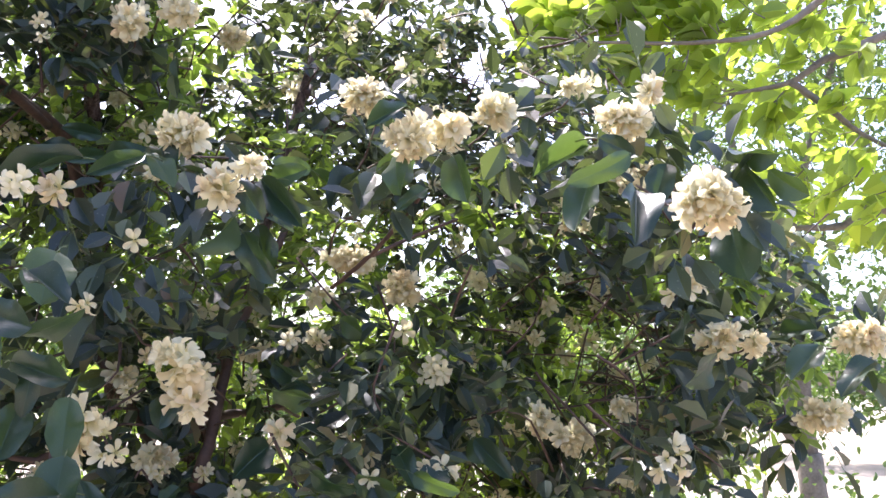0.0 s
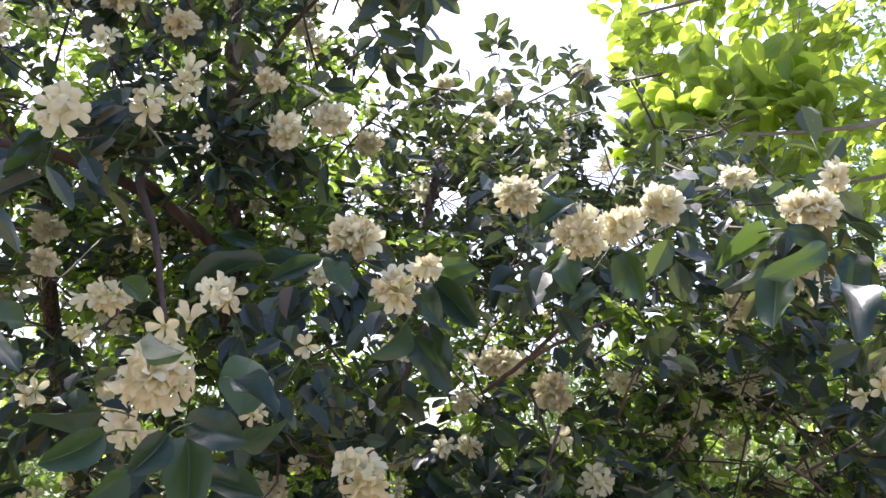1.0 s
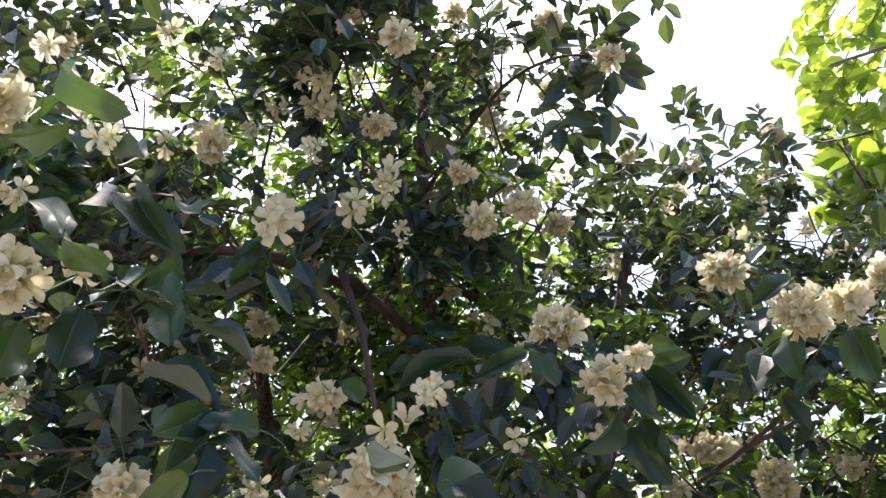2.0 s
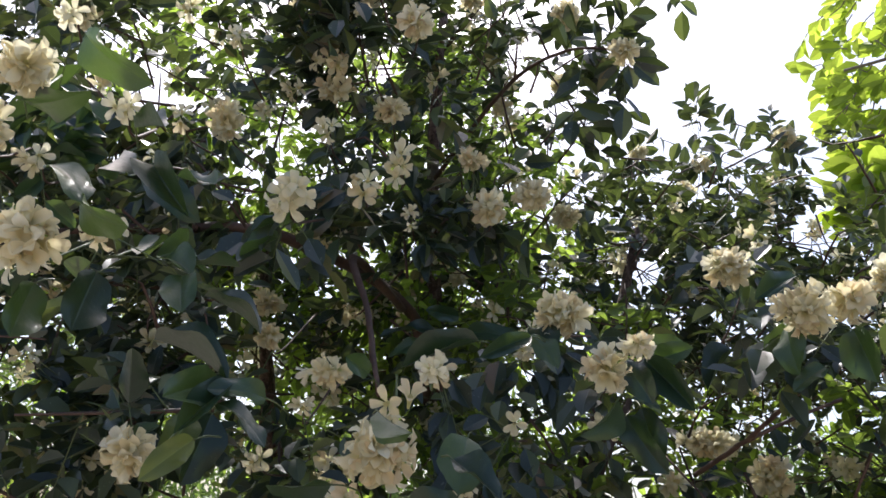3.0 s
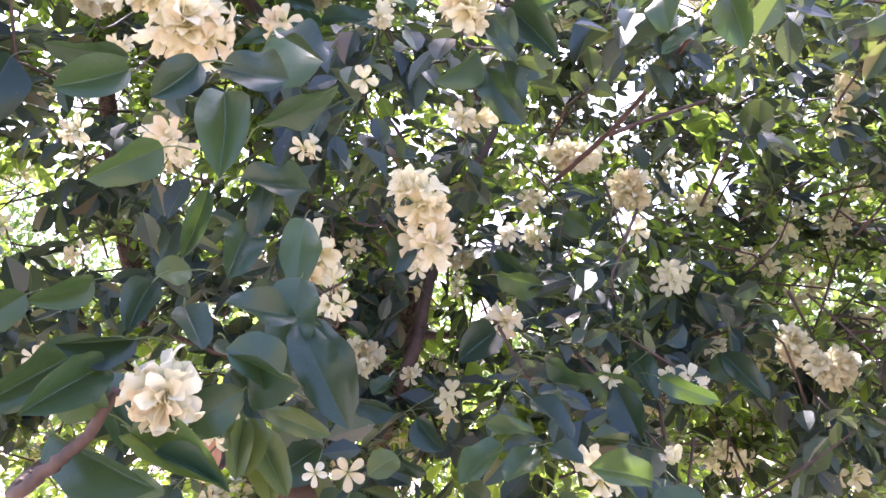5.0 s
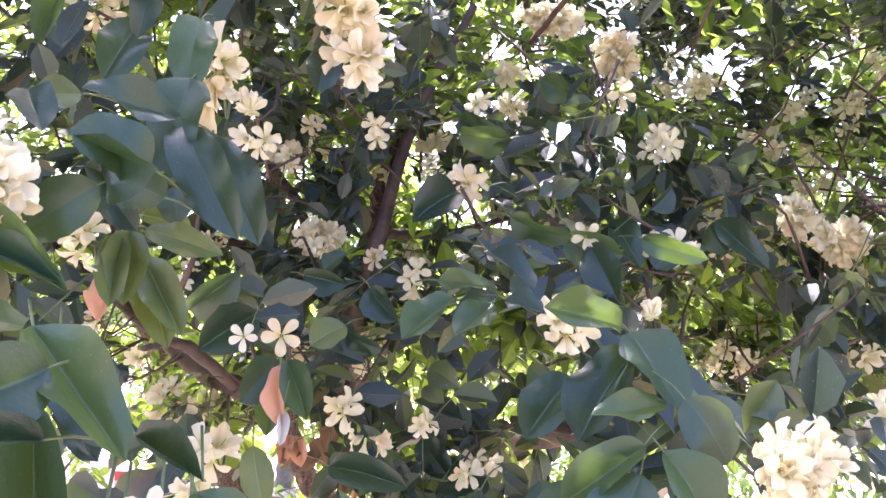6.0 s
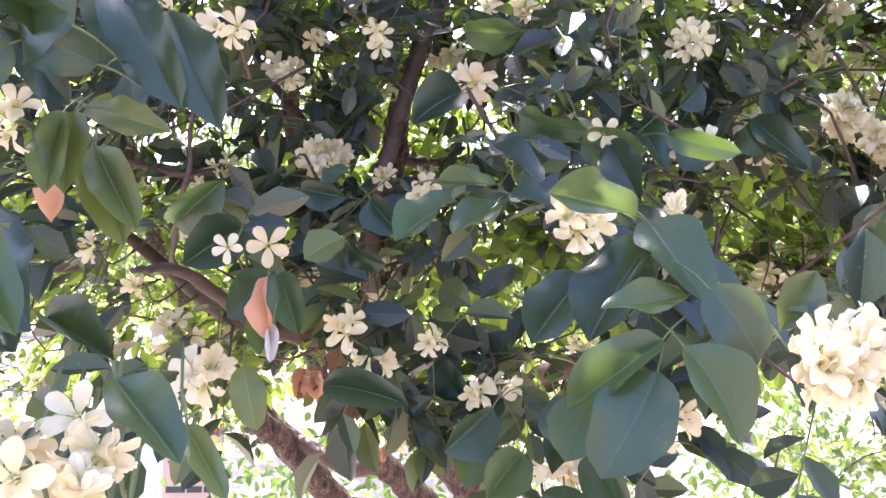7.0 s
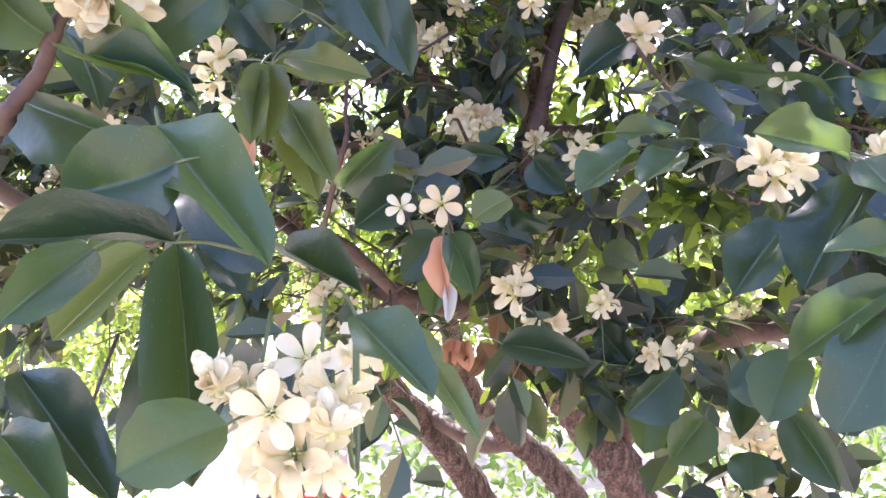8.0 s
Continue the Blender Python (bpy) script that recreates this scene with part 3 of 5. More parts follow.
def cluster(kind, at, w, h):
    """A head of blossoms on its twig, with its flowers as parts."""
    c = np.array(at)
    CLUSTERS.append((c, max(w, h)))
    out = unit(unit(c - CROWN) * 0.5 + unit(VIEW_POINT - c) * 0.9)
    v, f = tube_arrays(np.array([c - out * 0.03, c - out * 0.012, c]), [0.0016, 0.002, 0.0012], 5)
    head = mesh_object("flower_head", v, f, green_stem, jasmine)
    size = 1.0
    if kind == "ball":
        count, pool = int(np.clip(w * h / 0.0116 ** 2, 8, 44)), HALF + HALF + OPEN[3:]
    elif kind == "hang":
        count, pool = int(np.clip(w * h / 0.017 ** 2, 5, 24)), HALF + OPEN[:2]
    elif kind == "loose":
        count, pool = int(np.clip(w * h / 0.021 ** 2, 3, 14)), OPEN + HALF[:2]
    elif kind == "full":
        count, pool = int(np.clip(w * h / 0.0135 ** 2, 7, 30)), OPEN + OPEN + HALF
    elif kind == "bud":
        count, pool = 5, BUDS
    else:
        count, pool, size = 1, OPEN[:3], 0.5 * (w + h) / 0.033
    if kind in ("ball", "hang", "loose", "full"):
        size = float(np.clip(min(w, h) / 0.042, 0.72, 1.05))
    inner = (0.017 if kind == "ball" else 0.014) * size
    rx, rz = max(w / 2 - inner, 0.004), max(h / 2 - inner, 0.003)
    side = unit(np.cross(out, (0, 0, 1)))
    upv = np.cross(side, out)
    clumps = [(0.0, 0.0, 1.0)]
    if kind in ("ball", "hang", "full") and count >= 9:
        turn = rnd.uniform(0, 6.28)
        n_clumps = 2 if count < 16 else 3
        clumps = [(0.42 * math.cos(turn + k * 6.283 / n_clumps), 0.42 * math.sin(turn + k * 6.283 / n_clumps), rnd.uniform(0.58, 0.78)) for k in range(n_clumps)]
    for i in range(count):
        zz = 1 - 1.45 * (i + 0.5) / count if count > 1 else 1.0
        ph = i * 2.39996 + rnd.uniform(-0.5, 0.5)
        rr = math.sqrt(max(0, 1 - zz * zz))
        d = out * zz + side * rr * math.cos(ph) + upv * rr * math.sin(ph)
        depth = rnd.uniform(0.75, 1.15) if kind == "ball" else rnd.uniform(0.55, 1.15)
        ox, oz, part_size = clumps[i % len(clumps)]
        depth *= part_size
        pos = c + side * ((d @ side) * depth + ox) * rx + upv * ((d @ upv) * depth + oz) * rz + out * (d @ out) * min(rx, rz) * 0.9 * depth
        if kind == "hang":
            d = unit(d + np.array((0, 0, -0.55)))
        elif kind == "full":
            d = unit(d * 0.85 + out * 0.35 + rng.normal(0, 0.3, 3))
        elif kind == "loose":
            d = unit(d * 0.7 + out * 0.7 + rng.normal(0, 0.3, 3))
        elif kind == "bud":
            d = unit(d + np.array((0, 0, 1.0)))
        elif kind == "single":
            d = unit(out + rng.normal(0, 0.15, 3))
            pos = c
        if kind == "ball":
            d = unit(d + rng.normal(0, 0.3, 3) + np.array((0, 0, -0.12)))
        back = 0.009 * size
        m = Matrix.Translation(pos - d * back) @ turn_to(d, rnd.uniform(0, 6.28)) @ Matrix.Diagonal((*[size * rnd.uniform(0.82, 1.14)] * 3, 1))
        me = rnd.choice(pool) if rnd.random() > 0.08 else rnd.choice(BUDS)
        ob = new("bud" if me.name.startswith("bud") else "flower", me)
        ob.parent = head
        ob.matrix_basis = m
        if i % 2 == 0 and count > 1:
            stems.add([c - out * 0.02, (c + pos) / 2 - out * 0.006, pos - d * back], 0.0009, 0.0008, 3)
    SPRAYS.append((c, out, max(w, h)))


LEAF_COUNT = [0]


def leaf_piece(base, axis, normal, length, width, look):
    me = rnd.choice(LEAVES.get(look, LEAVES["g"]))
    ob = new("leaf", me)
    ob.parent = jasmine
    ob.matrix_basis = leaf_matrix(base, axis, normal, length, width)
    LEAF_COUNT[0] += 1
    return ob


def leaflet(base, tip, width, look_kind):
    """A near leaflet from base to tip on a thin stalk."""
    b, t = np.array(base), np.array(tip)
    a = t - b
    length = np.linalg.norm(a)
    lift = {"b2": 1.0, "d": -0.55}.get(look_kind, 0.25)
    nrm = unit(VIEW_POINT - (b + t) / 2) + np.array((0, 0, lift)) + rng.normal(0, 0.2, 3)
    leaf_piece(b, a, nrm, length, max(width * 1.06, 0.3 * length), look_kind[0] if look_kind not in ("b2", "d") else "g")
    away = unit(unit(b - t) * 0.8 + unit(CROWN - b) * 0.7 + np.array((0, 0, -0.1)))
    petioles.add(smooth_line([b + a * 0.03, b + away * 0.012, b + away * 0.03 + np.array((0, 0, -0.004))], 2), 0.0006, 0.0007, 4)


# flower clusters of the near sprays: kind, centre, width, height
cluster("ball", (-0.098, 1.081, 2.096), 0.069, 0.052)
cluster("ball", (-0.022, 0.918, 1.988), 0.061, 0.060)
cluster("ball", (0.020, 0.933, 2.001), 0.044, 0.057)
cluster("ball", (0.070, 1.014, 2.049), 0.060, 0.052)
cluster("ball", (0.175, 1.109, 2.113), 0.057, 0.034)
cluster("ball", (0.210, 0.930, 2.010), 0.075, 0.047)
cluster("ball", (0.242, 0.946, 2.049), 0.040, 0.037)
cluster("ball", (0.262, 0.800, 1.890), 0.076, 0.064)
cluster("ball", (-0.254, 0.866, 1.980), 0.060, 0.055)
cluster("ball", (-0.201, 0.835, 1.915), 0.047, 0.052)
cluster("ball", (-0.171, 0.830, 1.938), 0.036, 0.036)
cluster("full", (-0.223, 0.804, 1.744), 0.060, 0.047)
cluster("full", (-0.213, 0.817, 1.709), 0.047, 0.045)
cluster("hang", (-0.293, 0.767, 1.682), 0.051, 0.064)
cluster("ball", (-0.379, 1.161, 1.624), 0.060, 0.048)
cluster("ball", (-0.143, 1.279, 1.910), 0.093, 0.051)
cluster("ball", (-0.068, 1.301, 1.868), 0.064, 0.064)
cluster("loose", (-0.214, 1.205, 1.786), 0.031, 0.033)
cluster("ball", (-0.182, 1.229, 1.788), 0.040, 0.029)
cluster("single", (-0.057, 1.223, 1.798), 0.036, 0.032)
cluster("loose", (-0.013, 1.231, 1.739), 0.056, 0.059)
cluster("loose", (-0.186, 1.057, 1.667), 0.044, 0.044)
cluster("single", (-0.077, 1.037, 1.616), 0.032, 0.029)
cluster("loose", (-0.007, 1.131, 1.616), 0.062, 0.046)
cluster("ball", (0.136, 1.295, 1.673), 0.042, 0.062)
cluster("ball", (0.186, 1.311, 1.650), 0.075, 0.062)
cluster("ball", (0.254, 1.280, 1.692), 0.048, 0.044)
cluster("ball", (0.343, 1.073, 1.780), 0.068, 0.055)
cluster("ball", (0.378, 1.065, 1.776), 0.033, 0.040)
cluster("loose", (0.271, 1.873, 1.817), 0.060, 0.048)
cluster("loose", (0.114, 1.558, 1.824), 0.055, 0.036)
cluster("loose", (0.147, 1.558, 1.806), 0.040, 0.036)
cluster("ball", (0.545, 1.308, 1.682), 0.088, 0.058)
cluster("ball", (0.557, 1.189, 1.788), 0.082, 0.063)
cluster("loose", (-0.389, 0.875, 1.923), 0.047, 0.042)
cluster("ball", (-0.594, 1.454, 2.231), 0.048, 0.036)
cluster("ball", (-0.402, 1.047, 2.185), 0.052, 0.055)
cluster("ball", (-0.353, 1.095, 2.223), 0.057, 0.053)
cluster("ball", (-0.393, 1.450, 2.336), 0.056, 0.052)
cluster("single", (-0.305, 0.881, 1.871), 0.027, 0.024)
cluster("loose", (0.347, 1.580, 1.767), 0.060, 0.040)
cluster("loose", (0.379, 1.769, 1.857), 0.057, 0.034)
cluster("loose", (-0.205, 1.332, 1.859), 0.052, 0.043)
cluster("loose", (-0.329, 1.658, 2.313), 0.051, 0.045)
cluster("loose", (0.062, 2.246, 2.583), 0.061, 0.061)
cluster("full", (-0.329, 0.620, 1.808), 0.069, 0.055)
cluster("loose", (-0.326, 0.634, 1.846), 0.046, 0.034)
cluster("loose", (-0.308, 0.658, 1.878), 0.034, 0.024)
cluster("ball", (-0.455, 0.759, 1.901), 0.058, 0.033)
cluster("ball", (-0.538, 0.600, 1.802), 0.049, 0.045)
cluster("full", (-0.528, 0.445, 1.925), 0.054, 0.062)
cluster("ball", (-0.548, 0.427, 2.054), 0.048, 0.044)
cluster("loose", (-0.504, 0.488, 1.944), 0.048, 0.032)
cluster("loose", (-0.553, 0.529, 2.077), 0.043, 0.034)
cluster("loose", (-0.683, 0.745, 2.204), 0.034, 0.036)
cluster("ball", (-0.678, 0.821, 2.237), 0.051, 0.056)
cluster("loose", (-0.497, 0.709, 2.066), 0.053, 0.061)
cluster("loose", (-0.479, 0.827, 2.133), 0.048, 0.055)
cluster("loose", (-0.466, 0.890, 2.186), 0.042, 0.059)
cluster("ball", (-0.525, 0.970, 2.313), 0.058, 0.043)
cluster("ball", (-0.428, 0.824, 2.338), 0.047, 0.048)
cluster("ball", (-0.440, 1.075, 2.276), 0.053, 0.037)
cluster("ball", (-0.839, 1.207, 2.122), 0.065, 0.049)
cluster("loose", (-0.723, 1.359, 2.136), 0.050, 0.036)
cluster("ball", (-1.072, 0.756, 2.560), 0.050, 0.046)
cluster("full", (-0.651, 0.484, 2.047), 0.050, 0.056)
cluster("ball", (-0.910, 0.741, 1.919), 0.050, 0.044)
cluster("loose", (-0.509, 0.721, 2.359), 0.052, 0.044)
cluster("loose", (-0.888, 1.188, 2.481), 0.050, 0.040)
cluster("loose", (-0.973, 1.148, 2.481), 0.046, 0.040)
cluster("ball", (-0.521, 1.257, 2.695), 0.048, 0.042)
cluster("loose", (-0.543, 1.633, 2.865), 0.050, 0.040)
cluster("loose", (-1.166, 1.311, 2.940), 0.050, 0.040)
cluster("loose", (-1.169, 1.674, 2.155), 0.048, 0.040)
cluster("ball", (0.022, 2.397, 2.928), 0.083, 0.077)
cluster("ball", (-0.231, 1.142, 2.465), 0.050, 0.047)
cluster("ball", (-0.167, 1.200, 2.661), 0.055, 0.045)
cluster("loose", (-0.687, 1.202, 2.573), 0.050, 0.042)
cluster("ball", (-0.619, 0.971, 2.359), 0.058, 0.045)
cluster("ball", (-0.361, 1.301, 2.662), 0.056, 0.060)
cluster("loose", (-0.626, 0.751, 2.306), 0.033, 0.033)
cluster("loose", (-0.585, 0.485, 2.146), 0.031, 0.023)
cluster("loose", (-0.802, 0.854, 2.454), 0.042, 0.040)
cluster("loose", (-0.457, 1.300, 2.548), 0.036, 0.042)
cluster("ball", (-0.475, 1.312, 2.500), 0.036, 0.046)
cluster("loose", (-0.514, 1.092, 2.433), 0.035, 0.035)
cluster("loose", (-0.670, 0.947, 2.353), 0.040, 0.042)
cluster("loose", (-0.533, 0.827, 2.210), 0.035, 0.037)
cluster("loose", (-0.703, 0.582, 2.073), 0.033, 0.032)
cluster("loose", (-0.806, 0.718, 1.915), 0.037, 0.034)
cluster("ball", (-0.197, 2.139, 2.749), 0.059, 0.056)
cluster("ball", (-0.347, 2.070, 2.766), 0.053, 0.044)
cluster("loose", (-0.428, 1.539, 2.270), 0.045, 0.036)
cluster("loose", (-0.506, 1.023, 2.173), 0.028, 0.052)
cluster("ball", (-0.421, 1.507, 2.652), 0.045, 0.043)
cluster("loose", (-0.879, 0.979, 2.052), 0.036, 0.029)
cluster("ball", (-0.319, 0.951, 1.965), 0.029, 0.023)
cluster("ball", (-0.642, 0.929, 1.986), 0.046, 0.038)
cluster("loose", (-0.434, 0.777, 1.782), 0.054, 0.043)
cluster("loose", (-0.349, 0.870, 1.802), 0.033, 0.027)
cluster("loose", (-0.506, 0.799, 1.875), 0.031, 0.021)
cluster("loose", (-0.622, 0.907, 1.831), 0.037, 0.036)
cluster("loose", (-0.686, 1.020, 1.718), 0.041, 0.033)
cluster("loose", (-0.770, 0.992, 1.743), 0.028, 0.033)
cluster("loose", (-0.248, 1.090, 1.901), 0.057, 0.040)
cluster("loose", (-0.327, 0.994, 1.998), 0.033, 0.029)
cluster("loose", (0.280, 1.731, 1.916), 0.062, 0.042)
cluster("loose", (0.218, 1.739, 1.781), 0.052, 0.040)
cluster("loose", (0.036, 1.671, 1.934), 0.060, 0.036)
cluster("loose", (-0.263, 1.142, 1.579), 0.040, 0.053)
cluster("loose", (-0.656, 0.941, 1.598), 0.030, 0.034)
cluster("loose", (-0.386, 1.163, 1.625), 0.058, 0.044)
cluster("loose", (0.312, 1.667, 1.747), 0.065, 0.037)
cluster("ball", (-0.309, 0.604, 1.585), 0.045, 0.060)
cluster("loose", (-0.300, 0.839, 1.658), 0.037, 0.031)
cluster("bud", (-0.304, 0.834, 1.682), 0.030, 0.017)
cluster("loose", (-0.311, 0.674, 1.566), 0.030, 0.037)
cluster("single", (-0.294, 0.890, 1.518), 0.030, 0.030)
cluster("single", (-0.321, 0.881, 1.516), 0.024, 0.030)
cluster("loose", (-0.081, 0.911, 1.537), 0.050, 0.049)
cluster("loose", (0.098, 1.639, 1.506), 0.090, 0.067)
cluster("full", (0.069, 0.838, 1.454), 0.067, 0.065)
cluster("loose", (-0.371, 0.934, 1.418), 0.049, 0.047)
cluster("loose", (-0.275, 0.986, 1.459), 0.042, 0.041)
cluster("hang", (-0.252, 0.987, 1.432), 0.051, 0.029)
cluster("loose", (-0.207, 0.998, 1.447), 0.020, 0.028)
cluster("bud", (-0.020, 0.959, 1.549), 0.020, 0.022)
cluster("hang", (-0.020, 0.973, 1.396), 0.032, 0.045)
cluster("loose", (-0.100, 1.040, 1.348), 0.062, 0.046)
cluster("loose", (-0.168, 0.993, 1.409), 0.027, 0.025)
cluster("loose", (-0.178, 1.108, 1.401), 0.048, 0.037)
cluster("loose", (-0.140, 1.375, 1.430), 0.041, 0.033)
cluster("hang", (-0.110, 1.009, 1.310), 0.045, 0.020)
cluster("single", (-0.214, 0.581, 1.426), 0.025, 0.023)
cluster("ball", (-0.223, 0.612, 1.404), 0.051, 0.034)
cluster("ball", (-0.217, 0.623, 1.426), 0.028, 0.024)
cluster("ball", (-0.257, 0.623, 1.426), 0.032, 0.027)
cluster("bud", (-0.253, 0.602, 1.433), 0.014, 0.012)
cluster("bud", (-0.201, 0.597, 1.422), 0.011, 0.009)
cluster("loose", (-0.242, 0.635, 1.436), 0.032, 0.015)
cluster("loose", (-0.283, 0.755, 1.424), 0.020, 0.036)
cluster("loose", (-0.491, 0.720, 1.378), 0.025, 0.039)
cluster("loose", (-0.309, 1.131, 1.738), 0.034, 0.057)
cluster("loose", (-0.362, 1.130, 1.613), 0.049, 0.030)
cluster("loose", (-0.321, 1.187, 1.607), 0.026, 0.029)
cluster("loose", (-0.559, 1.027, 1.524), 0.035, 0.025)
cluster("loose", (-0.513, 1.041, 1.487), 0.032, 0.033)
cluster("loose", (0.049, 1.587, 1.914), 0.058, 0.048)
cluster("loose", (0.219, 1.729, 1.937), 0.040, 0.035)
cluster("loose", (0.284, 1.753, 1.889), 0.049, 0.040)
cluster("loose", (-0.417, 1.154, 1.714), 0.030, 0.042)
cluster("loose", (-0.413, 1.207, 1.763), 0.042, 0.032)
cluster("loose", (-0.559, 1.179, 1.562), 0.032, 0.042)
cluster("loose", (-0.460, 1.225, 1.736), 0.051, 0.044)
cluster("loose", (-0.550, 1.241, 1.631), 0.047, 0.033)
cluster("loose", (-0.571, 1.226, 1.599), 0.033, 0.040)
cluster("loose", (-0.292, 1.290, 1.729), 0.027, 0.040)

# single near leaflets: base, tip, width, look
leaflet((-0.253, 0.609, 1.415), (-0.275, 0.577, 1.403), 0.030, "g")
leaflet((-0.261, 0.580, 1.521), (-0.208, 0.572, 1.474), 0.025, "g")
leaflet((-0.241, 0.568, 1.506), (-0.258, 0.538, 1.495), 0.030, "g")
leaflet((-0.234, 0.560, 1.480), (-0.260, 0.516, 1.484), 0.013, "g")
leaflet((-0.273, 0.565, 1.479), (-0.275, 0.532, 1.457), 0.018, "d")
leaflet((-0.293, 0.611, 1.480), (-0.313, 0.581, 1.448), 0.019, "y")
leaflet((-0.318, 0.654, 1.484), (-0.301, 0.643, 1.378), 0.027, "g")
leaflet((-0.352, 0.684, 1.449), (-0.351, 0.665, 1.362), 0.017, "g")
leaflet((-0.340, 0.591, 1.432), (-0.283, 0.585, 1.389), 0.023, "g")
leaflet((-0.329, 0.575, 1.411), (-0.283, 0.563, 1.392), 0.020, "g")
leaflet((-0.228, 0.607, 1.477), (-0.188, 0.592, 1.467), 0.013, "g")
leaflet((-0.200, 0.610, 1.456), (-0.165, 0.599, 1.432), 0.019, "g")
leaflet((-0.177, 0.620, 1.440), (-0.154, 0.609, 1.419), 0.010, "y")
leaflet((-0.349, 0.768, 1.594), (-0.322, 0.803, 1.588), 0.018, "y")
leaflet((-0.308, 0.700, 1.572), (-0.300, 0.683, 1.532), 0.017, "y")
leaflet((-0.321, 0.738, 1.557), (-0.293, 0.730, 1.512), 0.023, "y")
leaflet((-0.310, 0.601, 1.554), (-0.264, 0.600, 1.540), 0.013, "g")
leaflet((-0.307, 0.677, 1.602), (-0.281, 0.668, 1.574), 0.019, "d")
leaflet((-0.299, 0.638, 1.592), (-0.304, 0.636, 1.570), 0.017, "g")
leaflet((-0.325, 0.778, 1.642), (-0.343, 0.771, 1.615), 0.020, "d")
leaflet((-0.070, 0.921, 1.423), (-0.084, 0.894, 1.384), 0.035, "g")
leaflet((-0.074, 0.943, 1.380), (-0.049, 0.911, 1.344), 0.028, "d")
leaflet((-0.180, 1.038, 1.373), (-0.178, 1.007, 1.334), 0.037, "d")
leaflet((-0.133, 1.004, 1.364), (-0.152, 0.975, 1.335), 0.034, "d")
leaflet((-0.159, 1.046, 1.400), (-0.192, 1.010, 1.389), 0.027, "d")
leaflet((-0.104, 1.039, 1.382), (-0.108, 0.994, 1.355), 0.025, "d")
leaflet((-0.103, 1.019, 1.339), (-0.101, 0.998, 1.315), 0.033, "d")
leaflet((-0.235, 1.099, 1.422), (-0.202, 1.082, 1.390), 0.029, "d")
leaflet((-0.314, 1.174, 1.409), (-0.328, 1.136, 1.362), 0.023, "b")
leaflet((-0.033, 0.867, 1.532), (0.001, 0.828, 1.489), 0.038, "b2")
leaflet((-0.030, 0.869, 1.521), (-0.063, 0.833, 1.463), 0.038, "g")
leaflet((-0.009, 0.835, 1.488), (-0.054, 0.813, 1.478), 0.020, "g")
leaflet((-0.021, 0.813, 1.465), (-0.069, 0.792, 1.433), 0.024, "g")
leaflet((-0.023, 0.803, 1.450), (-0.047, 0.768, 1.407), 0.038, "g")
leaflet((0.001, 0.827, 1.493), (0.030, 0.827, 1.456), 0.032, "g")
leaflet((-0.011, 0.816, 1.462), (0.020, 0.807, 1.417), 0.034, "g")
leaflet((-0.073, 0.890, 1.499), (-0.099, 0.855, 1.459), 0.033, "g")
leaflet((-0.039, 0.876, 1.535), (-0.085, 0.831, 1.546), 0.027, "g")
leaflet((-0.122, 0.893, 1.552), (-0.093, 0.881, 1.544), 0.019, "b2")
leaflet((-0.137, 0.921, 1.549), (-0.155, 0.876, 1.521), 0.024, "g")
leaflet((-0.165, 0.913, 1.551), (-0.191, 0.867, 1.521), 0.026, "g")
leaflet((-0.144, 0.937, 1.591), (-0.103, 0.908, 1.565), 0.025, "g")
leaflet((-0.182, 0.928, 1.566), (-0.138, 0.920, 1.564), 0.017, "g")
leaflet((-0.139, 0.998, 1.627), (-0.090, 0.982, 1.603), 0.028, "d")
leaflet((-0.221, 1.143, 1.752), (-0.161, 1.110, 1.716), 0.029, "d")
leaflet((-0.162, 1.111, 1.707), (-0.133, 1.098, 1.700), 0.019, "b2")
leaflet((-0.030, 1.070, 1.619), (0.021, 1.043, 1.598), 0.022, "d")
leaflet((0.042, 1.190, 1.653), (0.091, 1.166, 1.605), 0.028, "g")
leaflet((0.038, 1.221, 1.652), (0.053, 1.196, 1.621), 0.028, "d")
leaflet((-0.022, 1.152, 1.658), (-0.001, 1.156, 1.680), 0.024, "d")
leaflet((-0.058, 1.143, 1.646), (-0.030, 1.112, 1.599), 0.029, "g")
leaflet((-0.074, 1.038, 1.609), (-0.044, 1.008, 1.556), 0.032, "d")
leaflet((-0.106, 1.225, 1.770), (-0.064, 1.217, 1.754), 0.021, "g")
leaflet((-0.262, 0.655, 1.600), (-0.276, 0.619, 1.614), 0.032, "g")
leaflet((-0.266, 0.676, 1.589), (-0.284, 0.639, 1.597), 0.024, "d")
leaflet((-0.282, 0.718, 1.667), (-0.273, 0.682, 1.611), 0.035, "g")
leaflet((-0.289, 0.759, 1.643), (-0.243, 0.734, 1.581), 0.030, "g")
leaflet((-0.292, 0.700, 1.576), (-0.246, 0.693, 1.565), 0.015, "y")
leaflet((-0.316, 0.736, 1.563), (-0.282, 0.728, 1.518), 0.022, "y")
leaflet((-0.306, 0.707, 1.575), (-0.297, 0.692, 1.534), 0.022, "y")
leaflet((-0.322, 0.762, 1.620), (-0.298, 0.768, 1.624), 0.019, "d")
leaflet((-0.317, 0.764, 1.611), (-0.311, 0.757, 1.588), 0.021, "d")
leaflet((-0.289, 0.633, 1.518), (-0.241, 0.618, 1.469), 0.030, "g")
leaflet((-0.289, 0.635, 1.486), (-0.257, 0.625, 1.460), 0.016, "g")
leaflet((-0.309, 0.920, 1.498), (-0.321, 0.887, 1.467), 0.031, "d")
leaflet((-0.298, 0.912, 1.498), (-0.272, 0.891, 1.459), 0.025, "d")
